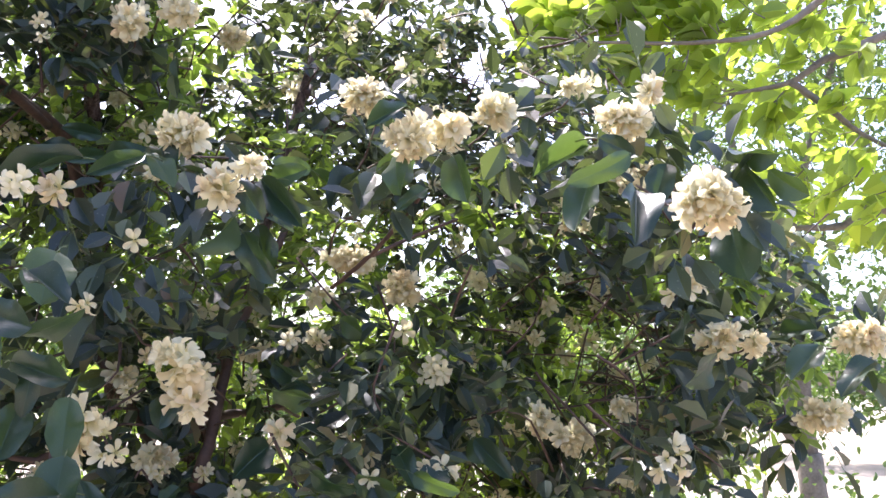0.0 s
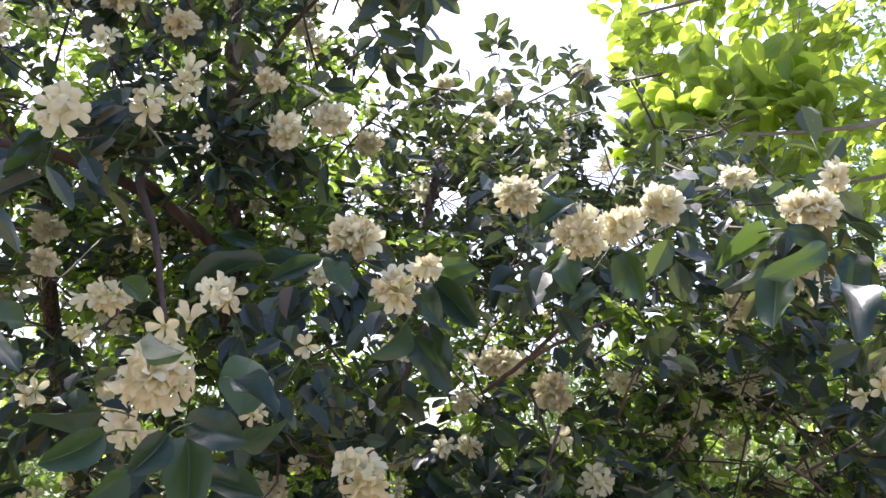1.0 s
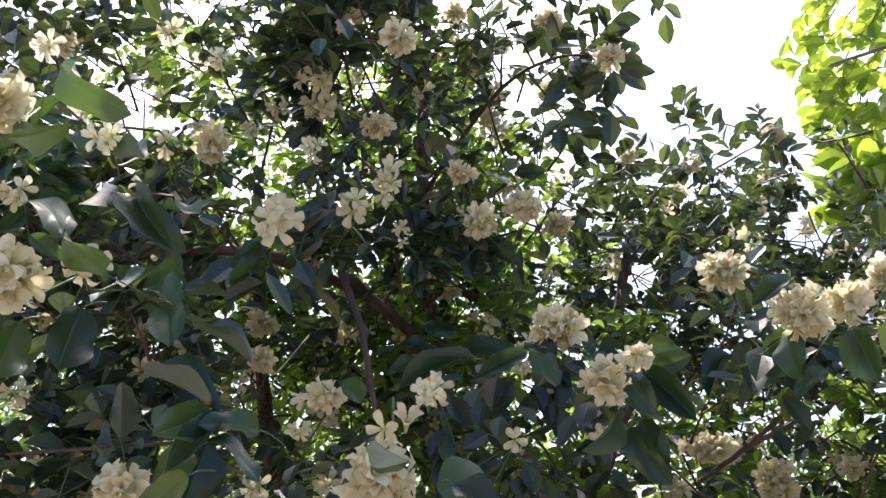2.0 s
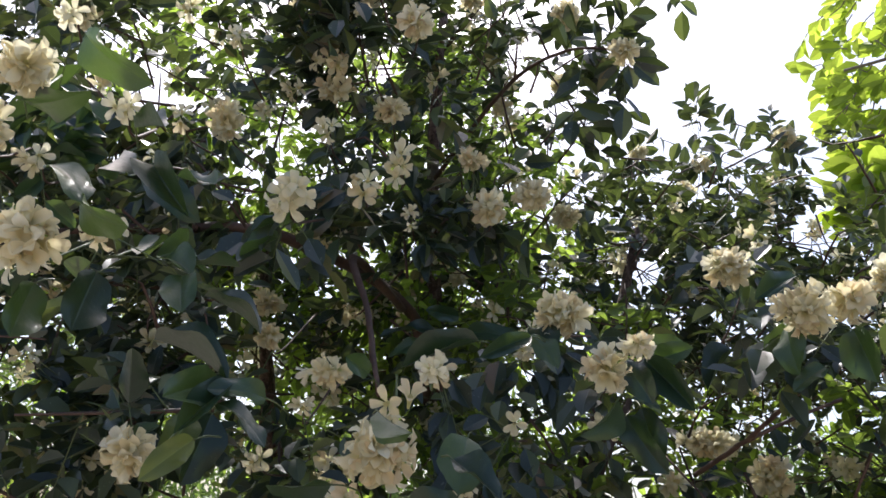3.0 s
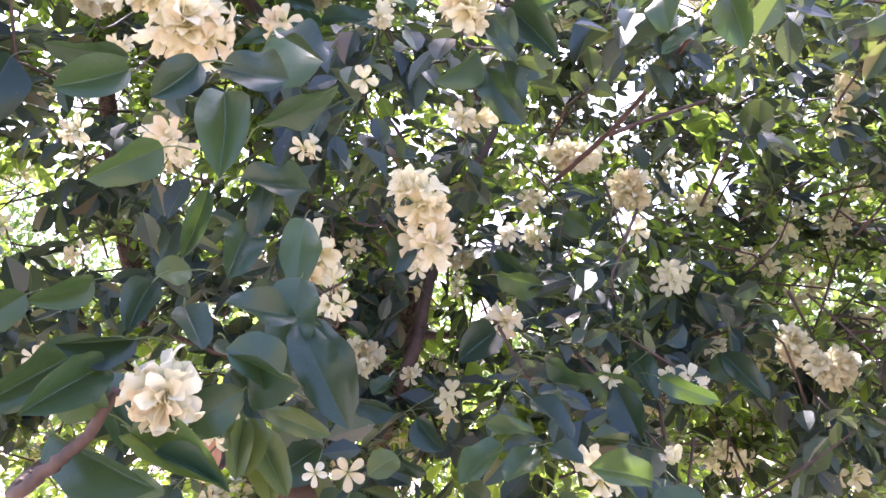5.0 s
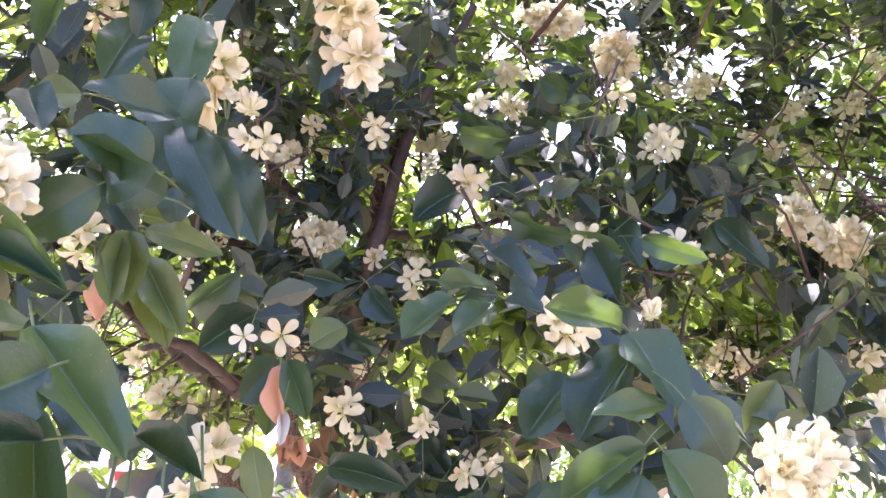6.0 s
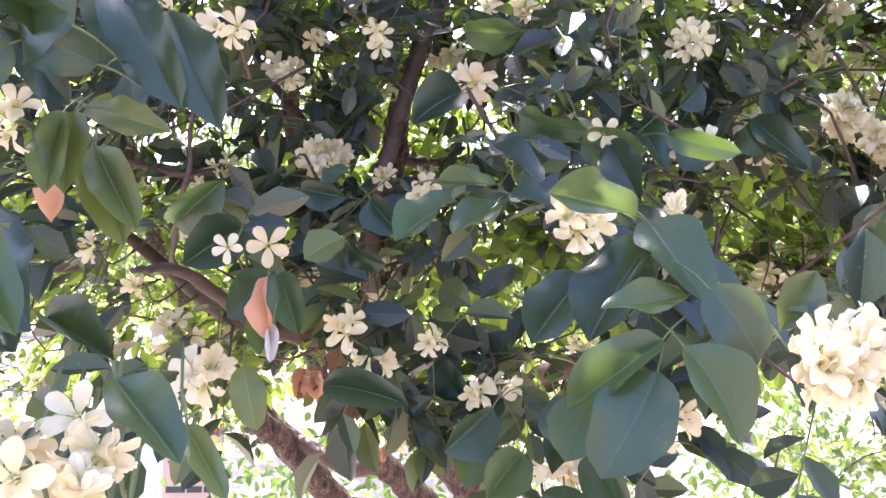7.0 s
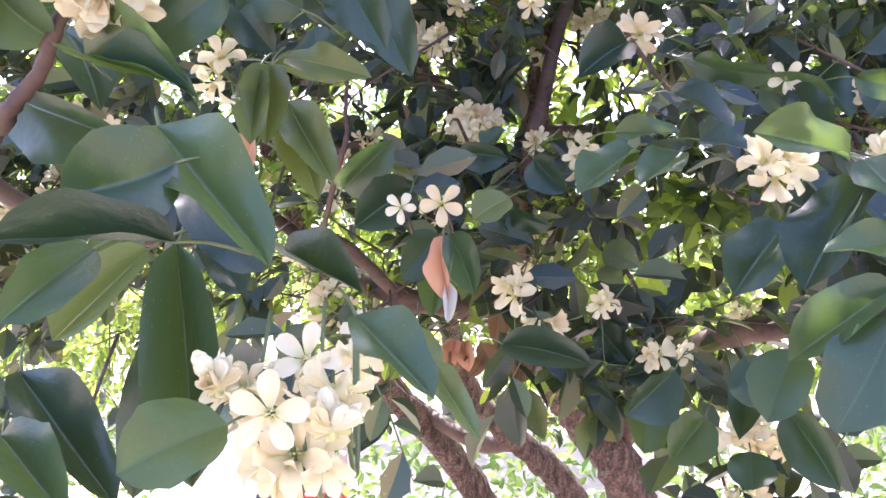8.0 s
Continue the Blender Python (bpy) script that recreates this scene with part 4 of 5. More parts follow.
leaflet((-0.316, 0.939, 1.493), (-0.312, 0.912, 1.439), 0.022, "d")
leaflet((-0.290, 0.883, 1.496), (-0.285, 0.872, 1.452), 0.012, "o")
leaflet((-0.285, 0.882, 1.464), (-0.284, 0.879, 1.437), 0.009, "p")
leaflet((-0.389, 0.916, 1.535), (-0.337, 0.897, 1.560), 0.031, "d")
leaflet((-0.336, 0.930, 1.534), (-0.364, 0.894, 1.504), 0.036, "d")
leaflet((-0.272, 0.969, 1.528), (-0.292, 0.944, 1.512), 0.027, "y")
leaflet((-0.284, 1.036, 1.415), (-0.282, 1.018, 1.379), 0.020, "b")
leaflet((-0.355, 0.758, 1.548), (-0.349, 0.741, 1.525), 0.015, "o")
leaflet((-0.315, 1.077, 1.600), (-0.328, 1.054, 1.582), 0.021, "d")
leaflet((-0.335, 1.021, 1.573), (-0.293, 1.013, 1.563), 0.025, "d")
leaflet((-0.266, 1.010, 1.563), (-0.236, 0.999, 1.534), 0.027, "d")
leaflet((-0.295, 1.035, 1.525), (-0.261, 1.015, 1.505), 0.025, "d")
leaflet((-0.123, 1.032, 1.500), (-0.097, 1.020, 1.479), 0.023, "d")
leaflet((0.089, 1.194, 1.491), (0.132, 1.185, 1.482), 0.024, "g")
leaflet((0.073, 1.139, 1.467), (0.044, 1.122, 1.456), 0.023, "g")
leaflet((-0.149, 0.970, 1.402), (-0.176, 0.944, 1.371), 0.035, "d")
leaflet((-0.101, 0.961, 1.415), (-0.090, 0.946, 1.382), 0.029, "d")
leaflet((-0.253, 0.898, 1.422), (-0.192, 0.895, 1.413), 0.024, "g")
leaflet((-0.317, 0.901, 1.432), (-0.299, 0.888, 1.391), 0.024, "y")
leaflet((-0.338, 0.577, 1.765), (-0.359, 0.545, 1.745), 0.022, "g")
leaflet((-0.356, 0.601, 1.782), (-0.385, 0.564, 1.774), 0.021, "d")
leaflet((-0.289, 0.567, 1.764), (-0.302, 0.548, 1.740), 0.020, "g")
leaflet((-0.297, 0.605, 1.775), (-0.244, 0.589, 1.759), 0.025, "g")
leaflet((-0.300, 0.617, 1.765), (-0.284, 0.589, 1.712), 0.029, "g")
leaflet((-0.274, 0.626, 1.805), (-0.233, 0.608, 1.780), 0.021, "b2")
leaflet((-0.302, 0.669, 1.760), (-0.241, 0.641, 1.763), 0.018, "d")
leaflet((-0.363, 0.659, 1.743), (-0.384, 0.618, 1.710), 0.026, "d")
leaflet((-0.301, 0.553, 1.826), (-0.269, 0.532, 1.807), 0.012, "d")
leaflet((-0.607, 0.789, 1.865), (-0.605, 0.761, 1.790), 0.044, "d")
leaflet((-0.593, 0.742, 1.854), (-0.592, 0.699, 1.806), 0.030, "y")
leaflet((-0.306, 0.762, 1.927), (-0.358, 0.713, 1.901), 0.016, "b2")
leaflet((-0.270, 0.809, 1.942), (-0.303, 0.765, 1.914), 0.016, "g")
leaflet((-0.281, 0.846, 1.955), (-0.247, 0.829, 1.923), 0.022, "b2")
leaflet((-0.403, 0.527, 1.840), (-0.403, 0.481, 1.806), 0.013, "b2")
leaflet((-0.398, 0.510, 1.824), (-0.347, 0.494, 1.808), 0.010, "b2")
leaflet((-0.294, 0.743, 1.713), (-0.282, 0.713, 1.665), 0.027, "g")
leaflet((-0.341, 0.629, 1.650), (-0.337, 0.604, 1.620), 0.020, "g")
leaflet((-0.322, 0.636, 1.637), (-0.295, 0.615, 1.614), 0.021, "g")
leaflet((-0.275, 0.699, 1.638), (-0.304, 0.650, 1.639), 0.024, "g")
leaflet((-0.302, 0.654, 1.619), (-0.243, 0.621, 1.590), 0.033, "d")
leaflet((-0.273, 0.700, 1.634), (-0.227, 0.669, 1.577), 0.028, "g")
leaflet((-0.373, 0.629, 1.612), (-0.392, 0.559, 1.572), 0.029, "g")
leaflet((-0.337, 0.587, 1.599), (-0.346, 0.538, 1.574), 0.023, "g")
leaflet((-0.332, 0.606, 1.615), (-0.349, 0.562, 1.607), 0.017, "d")
leaflet((-0.333, 0.735, 1.706), (-0.329, 0.702, 1.663), 0.027, "d")
leaflet((-0.323, 0.732, 1.737), (-0.321, 0.718, 1.699), 0.017, "d")
leaflet((-0.239, 0.818, 1.713), (-0.239, 0.803, 1.683), 0.023, "g")
leaflet((-0.333, 0.670, 1.717), (-0.339, 0.657, 1.671), 0.014, "g")
leaflet((-0.522, 0.745, 1.648), (-0.534, 0.706, 1.618), 0.027, "d")
leaflet((-0.501, 0.798, 1.667), (-0.517, 0.747, 1.643), 0.024, "d")
leaflet((-0.395, 0.769, 1.675), (-0.412, 0.745, 1.667), 0.023, "y")
leaflet((-0.190, 0.851, 1.927), (-0.161, 0.834, 1.888), 0.025, "g")
leaflet((-0.174, 0.875, 1.933), (-0.129, 0.853, 1.882), 0.027, "g")
leaflet((-0.200, 0.876, 1.895), (-0.220, 0.838, 1.851), 0.030, "d")
leaflet((-0.192, 0.881, 1.879), (-0.159, 0.857, 1.825), 0.030, "d")
leaflet((-0.026, 0.980, 1.994), (-0.056, 0.943, 1.936), 0.037, "d")
leaflet((0.023, 0.973, 1.983), (0.033, 0.954, 1.927), 0.036, "d")
leaflet((-0.007, 0.953, 1.940), (-0.037, 0.930, 1.917), 0.019, "b2")
leaflet((0.177, 0.994, 1.998), (0.110, 0.936, 1.951), 0.024, "g")
leaflet((-0.097, 1.040, 1.980), (-0.124, 0.991, 1.930), 0.025, "b2")
leaflet((0.005, 1.130, 1.625), (-0.014, 1.099, 1.600), 0.037, "d")
leaflet((-0.143, 0.979, 1.970), (-0.176, 0.950, 1.972), 0.021, "g")
leaflet((-0.202, 1.065, 1.717), (-0.149, 1.048, 1.706), 0.031, "d")
leaflet((-0.193, 1.027, 1.654), (-0.220, 0.985, 1.622), 0.035, "g")
leaflet((-0.098, 1.057, 1.613), (-0.045, 1.040, 1.600), 0.035, "d")
leaflet((-0.146, 1.216, 1.815), (-0.109, 1.208, 1.793), 0.032, "d")
leaflet((0.204, 0.842, 1.911), (0.192, 0.780, 1.848), 0.034, "g")
leaflet((0.168, 0.917, 1.940), (0.147, 0.866, 1.870), 0.033, "b2")
leaflet((0.206, 0.875, 1.957), (0.151, 0.838, 1.917), 0.024, "g")
leaflet((0.173, 0.950, 1.987), (0.112, 0.913, 1.947), 0.027, "g")
leaflet((0.167, 0.963, 1.964), (0.123, 0.937, 1.925), 0.027, "d")
leaflet((0.179, 0.910, 1.984), (0.212, 0.895, 1.963), 0.021, "g")
leaflet((0.300, 0.896, 1.982), (0.268, 0.878, 1.960), 0.019, "b2")
leaflet((0.295, 0.860, 1.956), (0.336, 0.824, 1.939), 0.023, "d")
leaflet((0.312, 0.863, 1.942), (0.327, 0.832, 1.888), 0.031, "d")
leaflet((0.346, 0.885, 1.941), (0.378, 0.871, 1.909), 0.025, "d")
leaflet((0.301, 0.872, 1.883), (0.305, 0.841, 1.825), 0.045, "d")
leaflet((0.262, 0.967, 1.970), (0.243, 0.944, 1.920), 0.031, "d")
leaflet((-0.499, 1.120, 2.040), (-0.556, 1.068, 2.032), 0.023, "b2")
leaflet((-0.501, 1.122, 2.027), (-0.543, 1.073, 2.003), 0.018, "b2")
leaflet((-0.462, 1.119, 2.057), (-0.495, 1.068, 2.053), 0.021, "g")
leaflet((-0.436, 1.076, 2.021), (-0.354, 1.031, 2.008), 0.024, "g")
leaflet((-0.433, 1.076, 2.017), (-0.463, 1.027, 2.000), 0.019, "g")
leaflet((-0.279, 0.869, 1.966), (-0.258, 0.846, 1.930), 0.030, "b2")
leaflet((-0.286, 0.688, 1.829), (-0.276, 0.654, 1.790), 0.037, "b2")
leaflet((-0.346, 0.740, 1.742), (-0.272, 0.706, 1.723), 0.024, "g")
leaflet((-0.028, 0.942, 2.033), (-0.066, 0.895, 2.000), 0.019, "g")
leaflet((-0.040, 0.940, 1.980), (-0.043, 0.907, 1.931), 0.032, "d")
leaflet((-0.179, 0.887, 1.888), (-0.165, 0.866, 1.834), 0.030, "d")
leaflet((-0.169, 0.900, 1.938), (-0.129, 0.880, 1.945), 0.024, "g")
leaflet((-0.175, 0.900, 1.932), (-0.141, 0.886, 1.907), 0.027, "g")
leaflet((0.292, 1.046, 1.805), (0.288, 1.021, 1.771), 0.037, "d")
leaflet((0.332, 1.054, 1.766), (0.298, 1.019, 1.719), 0.039, "d")
leaflet((0.440, 1.157, 1.792), (0.465, 1.107, 1.796), 0.026, "g")
leaflet((0.491, 1.162, 1.777), (0.436, 1.117, 1.726), 0.036, "g")
leaflet((0.565, 1.169, 1.756), (0.499, 1.120, 1.727), 0.036, "g")
leaflet((-0.411, 0.527, 1.843), (-0.412, 0.469, 1.819), 0.024, "g")
leaflet((-0.385, 0.548, 1.834), (-0.393, 0.501, 1.836), 0.019, "b2")
leaflet((-0.468, 0.522, 1.872), (-0.396, 0.517, 1.851), 0.017, "g")
leaflet((-0.442, 0.551, 1.806), (-0.450, 0.515, 1.777), 0.019, "y")
leaflet((-0.443, 0.461, 1.978), (-0.391, 0.438, 1.931), 0.021, "g")
leaflet((-0.477, 0.471, 2.017), (-0.427, 0.447, 2.001), 0.011, "b2")
leaflet((-0.460, 0.506, 1.992), (-0.414, 0.494, 1.972), 0.014, "b2")
leaflet((-0.463, 0.452, 1.988), (-0.440, 0.417, 1.950), 0.021, "d")
leaflet((-0.374, 0.679, 1.879), (-0.382, 0.652, 1.888), 0.018, "g")
leaflet((-0.540, 0.462, 1.991), (-0.486, 0.448, 1.965), 0.028, "b2")
leaflet((-0.507, 0.465, 1.958), (-0.465, 0.459, 1.930), 0.031, "d")
leaflet((-0.510, 0.438, 2.082), (-0.454, 0.436, 2.029), 0.032, "d")
leaflet((-0.580, 0.458, 2.047), (-0.507, 0.442, 2.018), 0.025, "d")
leaflet((-0.505, 0.515, 2.008), (-0.449, 0.509, 1.966), 0.024, "g")
leaflet((-0.514, 0.501, 1.919), (-0.506, 0.479, 1.867), 0.032, "d")
leaflet((-0.541, 0.473, 1.903), (-0.529, 0.451, 1.856), 0.027, "d")
leaflet((-0.454, 1.276, 1.392), (-0.450, 1.257, 1.359), 0.020, "o")
leaflet((-0.444, 1.281, 1.389), (-0.430, 1.266, 1.357), 0.022, "o")
leaflet((-0.432, 1.308, 1.385), (-0.411, 1.296, 1.357), 0.024, "b")
leaflet((-0.433, 1.286, 1.380), (-0.454, 1.255, 1.366), 0.020, "b")
leaflet((-0.424, 1.312, 1.371), (-0.438, 1.284, 1.353), 0.023, "b")
leaflet((-0.419, 1.314, 1.382), (-0.391, 1.305, 1.365), 0.020, "b")
leaflet((-0.339, 1.219, 1.347), (-0.342, 1.219, 1.322), 0.010, "o")
leaflet((-0.336, 1.243, 1.317), (-0.338, 1.243, 1.295), 0.007, "o")
leaflet((-0.294, 1.062, 1.413), (-0.289, 1.032, 1.377), 0.022, "b")
leaflet((-0.265, 1.097, 1.417), (-0.267, 1.064, 1.368), 0.024, "g")
leaflet((-0.326, 1.091, 1.447), (-0.322, 1.071, 1.410), 0.021, "b")
leaflet((-0.238, 1.154, 1.376), (-0.243, 1.131, 1.347), 0.021, "g")

leaflet((-0.338, 0.620, 1.561), (-0.268, 0.600, 1.543), 0.024, "g")
leaflet((-0.357, 0.620, 1.572), (-0.371, 0.595, 1.592), 0.026, "d")
leaflet((-0.412, 0.650, 1.555), (-0.335, 0.630, 1.525), 0.030, "d")
leaflet((-0.280, 0.640, 1.590), (-0.307, 0.620, 1.562), 0.026, "d")
leaflet((-0.395, 0.660, 1.590), (-0.352, 0.640, 1.552), 0.028, "d")

# twigs of the blossom sprays, each back to its limb, and the compound leaves along them
spray_leaves = []
for c, out, w in SPRAYS:
    near = LIMB_POINTS[np.argmin(np.linalg.norm(LIMB_POINTS - (c - out * 0.25 + np.array((0, 0, -0.1))), axis=1))]
    gap = min(0.17, np.linalg.norm(near - c))
    inward = unit(unit(near - c) * 0.6 - out * 0.8)
    close = np.linalg.norm(c - VIEW_POINT) < 0.72
    if close or c[2] > 2.33:
        gap = min(gap, 0.10)
    mid = c - out * gap * 0.4 + np.array((0, 0, -0.02))
    line = smooth_line([c - out * 0.02, mid, c + inward * gap + np.array((0, 0, 0.02))], 4)
    high = c[1] > 1.8
    if high:
        line = smooth_line([c, c + np.array((-0.02, 0.01, -0.12)), c + np.array((-0.07, 0.0, -0.24)), c + np.array((-0.14, 0.0, -0.42))], 3)
    v, f = tube_arrays(line, np.linspace(0.0009, 0.0011 if close else 0.0016, len(line)), 5, 0.05)
    mesh_object("twig", v, f, green_stem if close else twig_bark, jasmine)
    for k in range(17 if high else 4 if c[2] > 2.33 else rnd.randint(6, 9)):
        t = rnd.uniform(0.0, 0.95) if high else rnd.uniform(0.0, 0.75) ** 1.5
        base = line[int(t * (len(line) - 1))]
        side = unit(np.cross(out, rng.normal(0, 1, 3)))
        d = unit(side + out * rng.uniform(-0.5, 0.35) + np.array((0, 0, -0.15)))
        up = unit(np.array((0, 0, 1.0)) + out * 0.7 + rng.normal(0, 0.25, 3))
        for row in pinnate(base, d, up, rng.uniform(0.05, 0.085) * (0.7 if high else 1.0), rnd.choice((3, 5, 5, 7)), rng.uniform(0.034, 0.052), 0.01):
            spray_leaves.append(row)
spray_leaves.sort(key=lambda r: r[0][1])
room = 298 - LEAF_COUNT[0]
for i, (at, ax, nn, ln, wd) in enumerate(spray_leaves):
    if i < room:
        leaf_piece(at, ax, nn, ln, wd, "y" if rnd.random() < 0.06 else "g")
    else:
        foliage.add(at, ax, nn, ln, wd)

# shoots that stand out against the sky: compound leaves along a rachis, and leaves round a head
def shoot(start, end, count, size):
    a, b = np.array(start), np.array(end)
    d = unit(b - a)
    side = unit(np.cross(d, unit(VIEW_POINT - a)))
    petioles.add([a, (a + b) / 2 + np.array((0, 0, 0.006)), b], 0.0011, 0.0006, 4)
    for i in range(count):
        t = (i + 0.6) / count
        ax = unit(d * (0.7 if i < count - 1 else 1.5) + side * (1 if i % 2 else -1) * (0.9 if i < count - 1 else 0.0) + rng.normal(0, 0.2, 3))
        foliage.add(a + (b - a) * t, ax, unit(VIEW_POINT - a) * 0.6 + np.array((0, 0, 0.6)) + rng.normal(0, 0.5, 3), size * rng.uniform(0.8, 1.15), size * rng.uniform(0.46, 0.58))


def leaf_ring(c, count, size, drop=0.4):
    c = np.array(c)
    for i in range(count):
        a = 2 * math.pi * i / count + rng.uniform(-0.3, 0.3)
        ax = unit(np.array((math.cos(a), rng.uniform(-0.2, 0.5), math.sin(a) * 0.8 - drop)))
        foliage.add(c + ax * 0.012 + np.array((0, 0.012, -0.004)), ax, unit(VIEW_POINT - c) + rng.normal(0, 0.35, 3), size * rng.uniform(0.8, 1.2), size * rng.uniform(0.5, 0.62))


shoot((-0.088, 2.3, 2.83), (-0.165, 2.3, 2.985), 11, 0.056)
shoot((-0.10, 2.29, 2.82), (0.0, 2.31, 2.70), 11, 0.056)
shoot((-0.03, 2.35, 2.88), (0.075, 2.38, 2.85), 9, 0.060)
shoot((-0.02, 2.35, 2.90), (-0.01, 2.39, 3.02), 8, 0.052)
shoot((-0.17, 2.24, 2.75), (-0.09, 2.25, 2.64), 10, 0.056)
shoot((-0.213, 2.2, 2.71), (-0.32, 2.15, 2.83), 10, 0.060)
shoot((-0.27, 2.17, 2.63), (-0.42, 2.1, 2.72), 11, 0.060)
shoot((-0.28, 2.16, 2.60), (-0.16, 2.12, 2.55), 10, 0.060)
shoot((-0.33, 1.17, 2.5), (-0.25, 1.12, 2.575), 9, 0.048)
shoot((-0.28, 1.16, 2.485), (-0.20, 1.13, 2.545), 8, 0.048)
shoot((-0.30, 1.17, 2.48), (-0.31, 1.15, 2.36), 9, 0.048)
for at, count, size in (((-0.167, 1.2, 2.661), 11, 0.052), ((-0.231, 1.142, 2.465), 10, 0.048), ((-0.361, 1.301, 2.662), 9, 0.05), ((0.022, 2.397, 2.928), 8, 0.05),
                        ((-0.197, 2.139, 2.749), 8, 0.05), ((-0.347, 2.07, 2.766), 8, 0.05)):
    leaf_ring(at, count, size)

# the crown's mass of sprigs, gathered in ellipsoids
MASSES = []


def crown_mass(centre, radii, sprigs):
    MASSES.append((centre, radii, sprigs))


crown_mass((-0.98, 1.65, 2.45), (0.50, 0.62, 0.92), 234)
crown_mass((-0.08, 1.7, 1.95), (0.66, 0.68, 0.56), 325)
crown_mass((-0.62, 1.55, 1.42), (0.50, 0.30, 0.16), 48)
crown_mass((-0.70, 1.4, 1.74), (0.80, 0.42, 0.40), 102)
crown_mass((0.42, 1.40, 1.90), (0.36, 0.45, 0.36), 104)
crown_mass((-1.65, 1.5, 2.0), (0.60, 0.66, 0.90), 225)
crown_mass((-0.85, 2.40, 1.32), (0.75, 0.28, 0.34), 103)
crown_mass((0.15, 2.10, 1.40), (0.55, 0.35, 0.30), 70)
# the next two masses are added to keep sun off the near left leaves
crown_mass((-0.62, 1.0, 2.78), (0.26, 0.22, 0.20), 33)
crown_mass((-0.64, 0.98, 2.50), (0.13, 0.13, 0.11), 21)
crown_mass((0.18, 1.98, 1.94), (0.24, 0.25, 0.18), 31)
crown_mass((-1.16, 1.53, 2.36), (0.26, 0.2, 0.12), 18)
crown_mass((-0.85, 1.6, 2.78), (0.40, 0.45, 0.36), 38)
crown_mass((-0.85, 1.60, 2.16), (0.28, 0.25, 0.16), 48)
crown_mass((-0.36, 1.86, 2.50), (0.22, 0.2, 0.13), 20)
crown_mass((-0.10, 2.02, 2.54), (0.24, 0.2, 0.10), 19)
crown_mass((-0.63, 1.69, 2.24), (0.22, 0.25, 0.14), 32)
crown_mass((-1.35, 1.5, 2.75), (0.40, 0.45, 0.36), 39)
crown_mass((-0.86, 0.78, 1.98), (0.24, 0.26, 0.44), 82)
crown_mass((-0.62, 1.35, 2.35), (0.26, 0.40, 0.50), 79)
crown_mass((-0.36, 1.2, 2.5), (0.09, 0.15, 0.12), 14)
crown_mass((-0.16, 1.95, 2.34), (0.42, 0.36, 0.28), 69)
crown_mass((0.36, 1.75, 1.84), (0.36, 0.40, 0.46), 82)
crown_mass((0.0, 2.1, 2.66), (0.07, 0.12, 0.16), 8)
crown_mass((0.25, 1.5, 1.58), (0.48, 0.45, 0.26), 117)
crown_mass((-1.0, 1.15, 1.5), (0.30, 0.32, 0.16), 42)
crown_mass((-1.25, 1.05, 2.5), (0.42, 0.38, 0.45), 79)
crown_mass((-1.62, 2.0, 1.36), (0.50, 0.35, 0.24), 80)
crown_mass((-0.25, 1.15, 1.62), (0.45, 0.20, 0.24), 66)


def sprig(p, mass, size):
    out = unit(p - CROWN + rng.normal(0, 0.5, 3))
    d = unit(out + np.array((0, 0, rng.uniform(-0.5, 0.5))) + rng.normal(0, 0.4, 3))
    ln = rng.uniform(0.08, 0.18)
    had = len(mass.rows)
    for k in range(rnd.randint(5, 7)):
        base = p - d * ln * rng.uniform(0, 0.8)
        dd = unit(np.cross(d, rng.normal(0, 1, 3)) + d * 0.6)
        up = unit(np.array((0, 0, 1.0)) + out * 0.6 + rng.normal(0, 0.4, 3))
        for at, ax, nn, l2, wd in pinnate(base, dd, up, rng.uniform(0.045, 0.08), rnd.choice((3, 5, 7)), size):
            mass.add(at, ax, nn, l2, wd)
    if len(mass.rows) > had + 4:
        stems.add(smooth_line([p - d * ln * 0.9, p - d * ln * 0.3 + rng.normal(0, 0.012, 3), p], 2), 0.0022, 0.001, 4)


blossoms_v, blossoms_f, blossoms_uv, blossoms_mi = [], [], [], []


def far_blossoms(p, count, width):
    """A far head of blossoms, joined with its like."""
    out = unit(unit(p - CROWN) * 0.4 + unit(VIEW_POINT - p))
    for i in range(count):
        d = unit(out + rng.normal(0, 0.7, 3))
        v, f, uv, mi = rnd.choice(OPEN_A + HALF_A)
        m = turn_to(d, rnd.uniform(0, 6.28))
        r = np.array(m.to_3x3())
        s0 = len(blossoms_v)
        blossoms_v.extend((v @ r.T) + p + d * width * 0.35)
        blossoms_uv.extend(uv)
        blossoms_f.extend([tuple(s0 + k for k in q) for q in f])
        blossoms_mi.extend(mi)


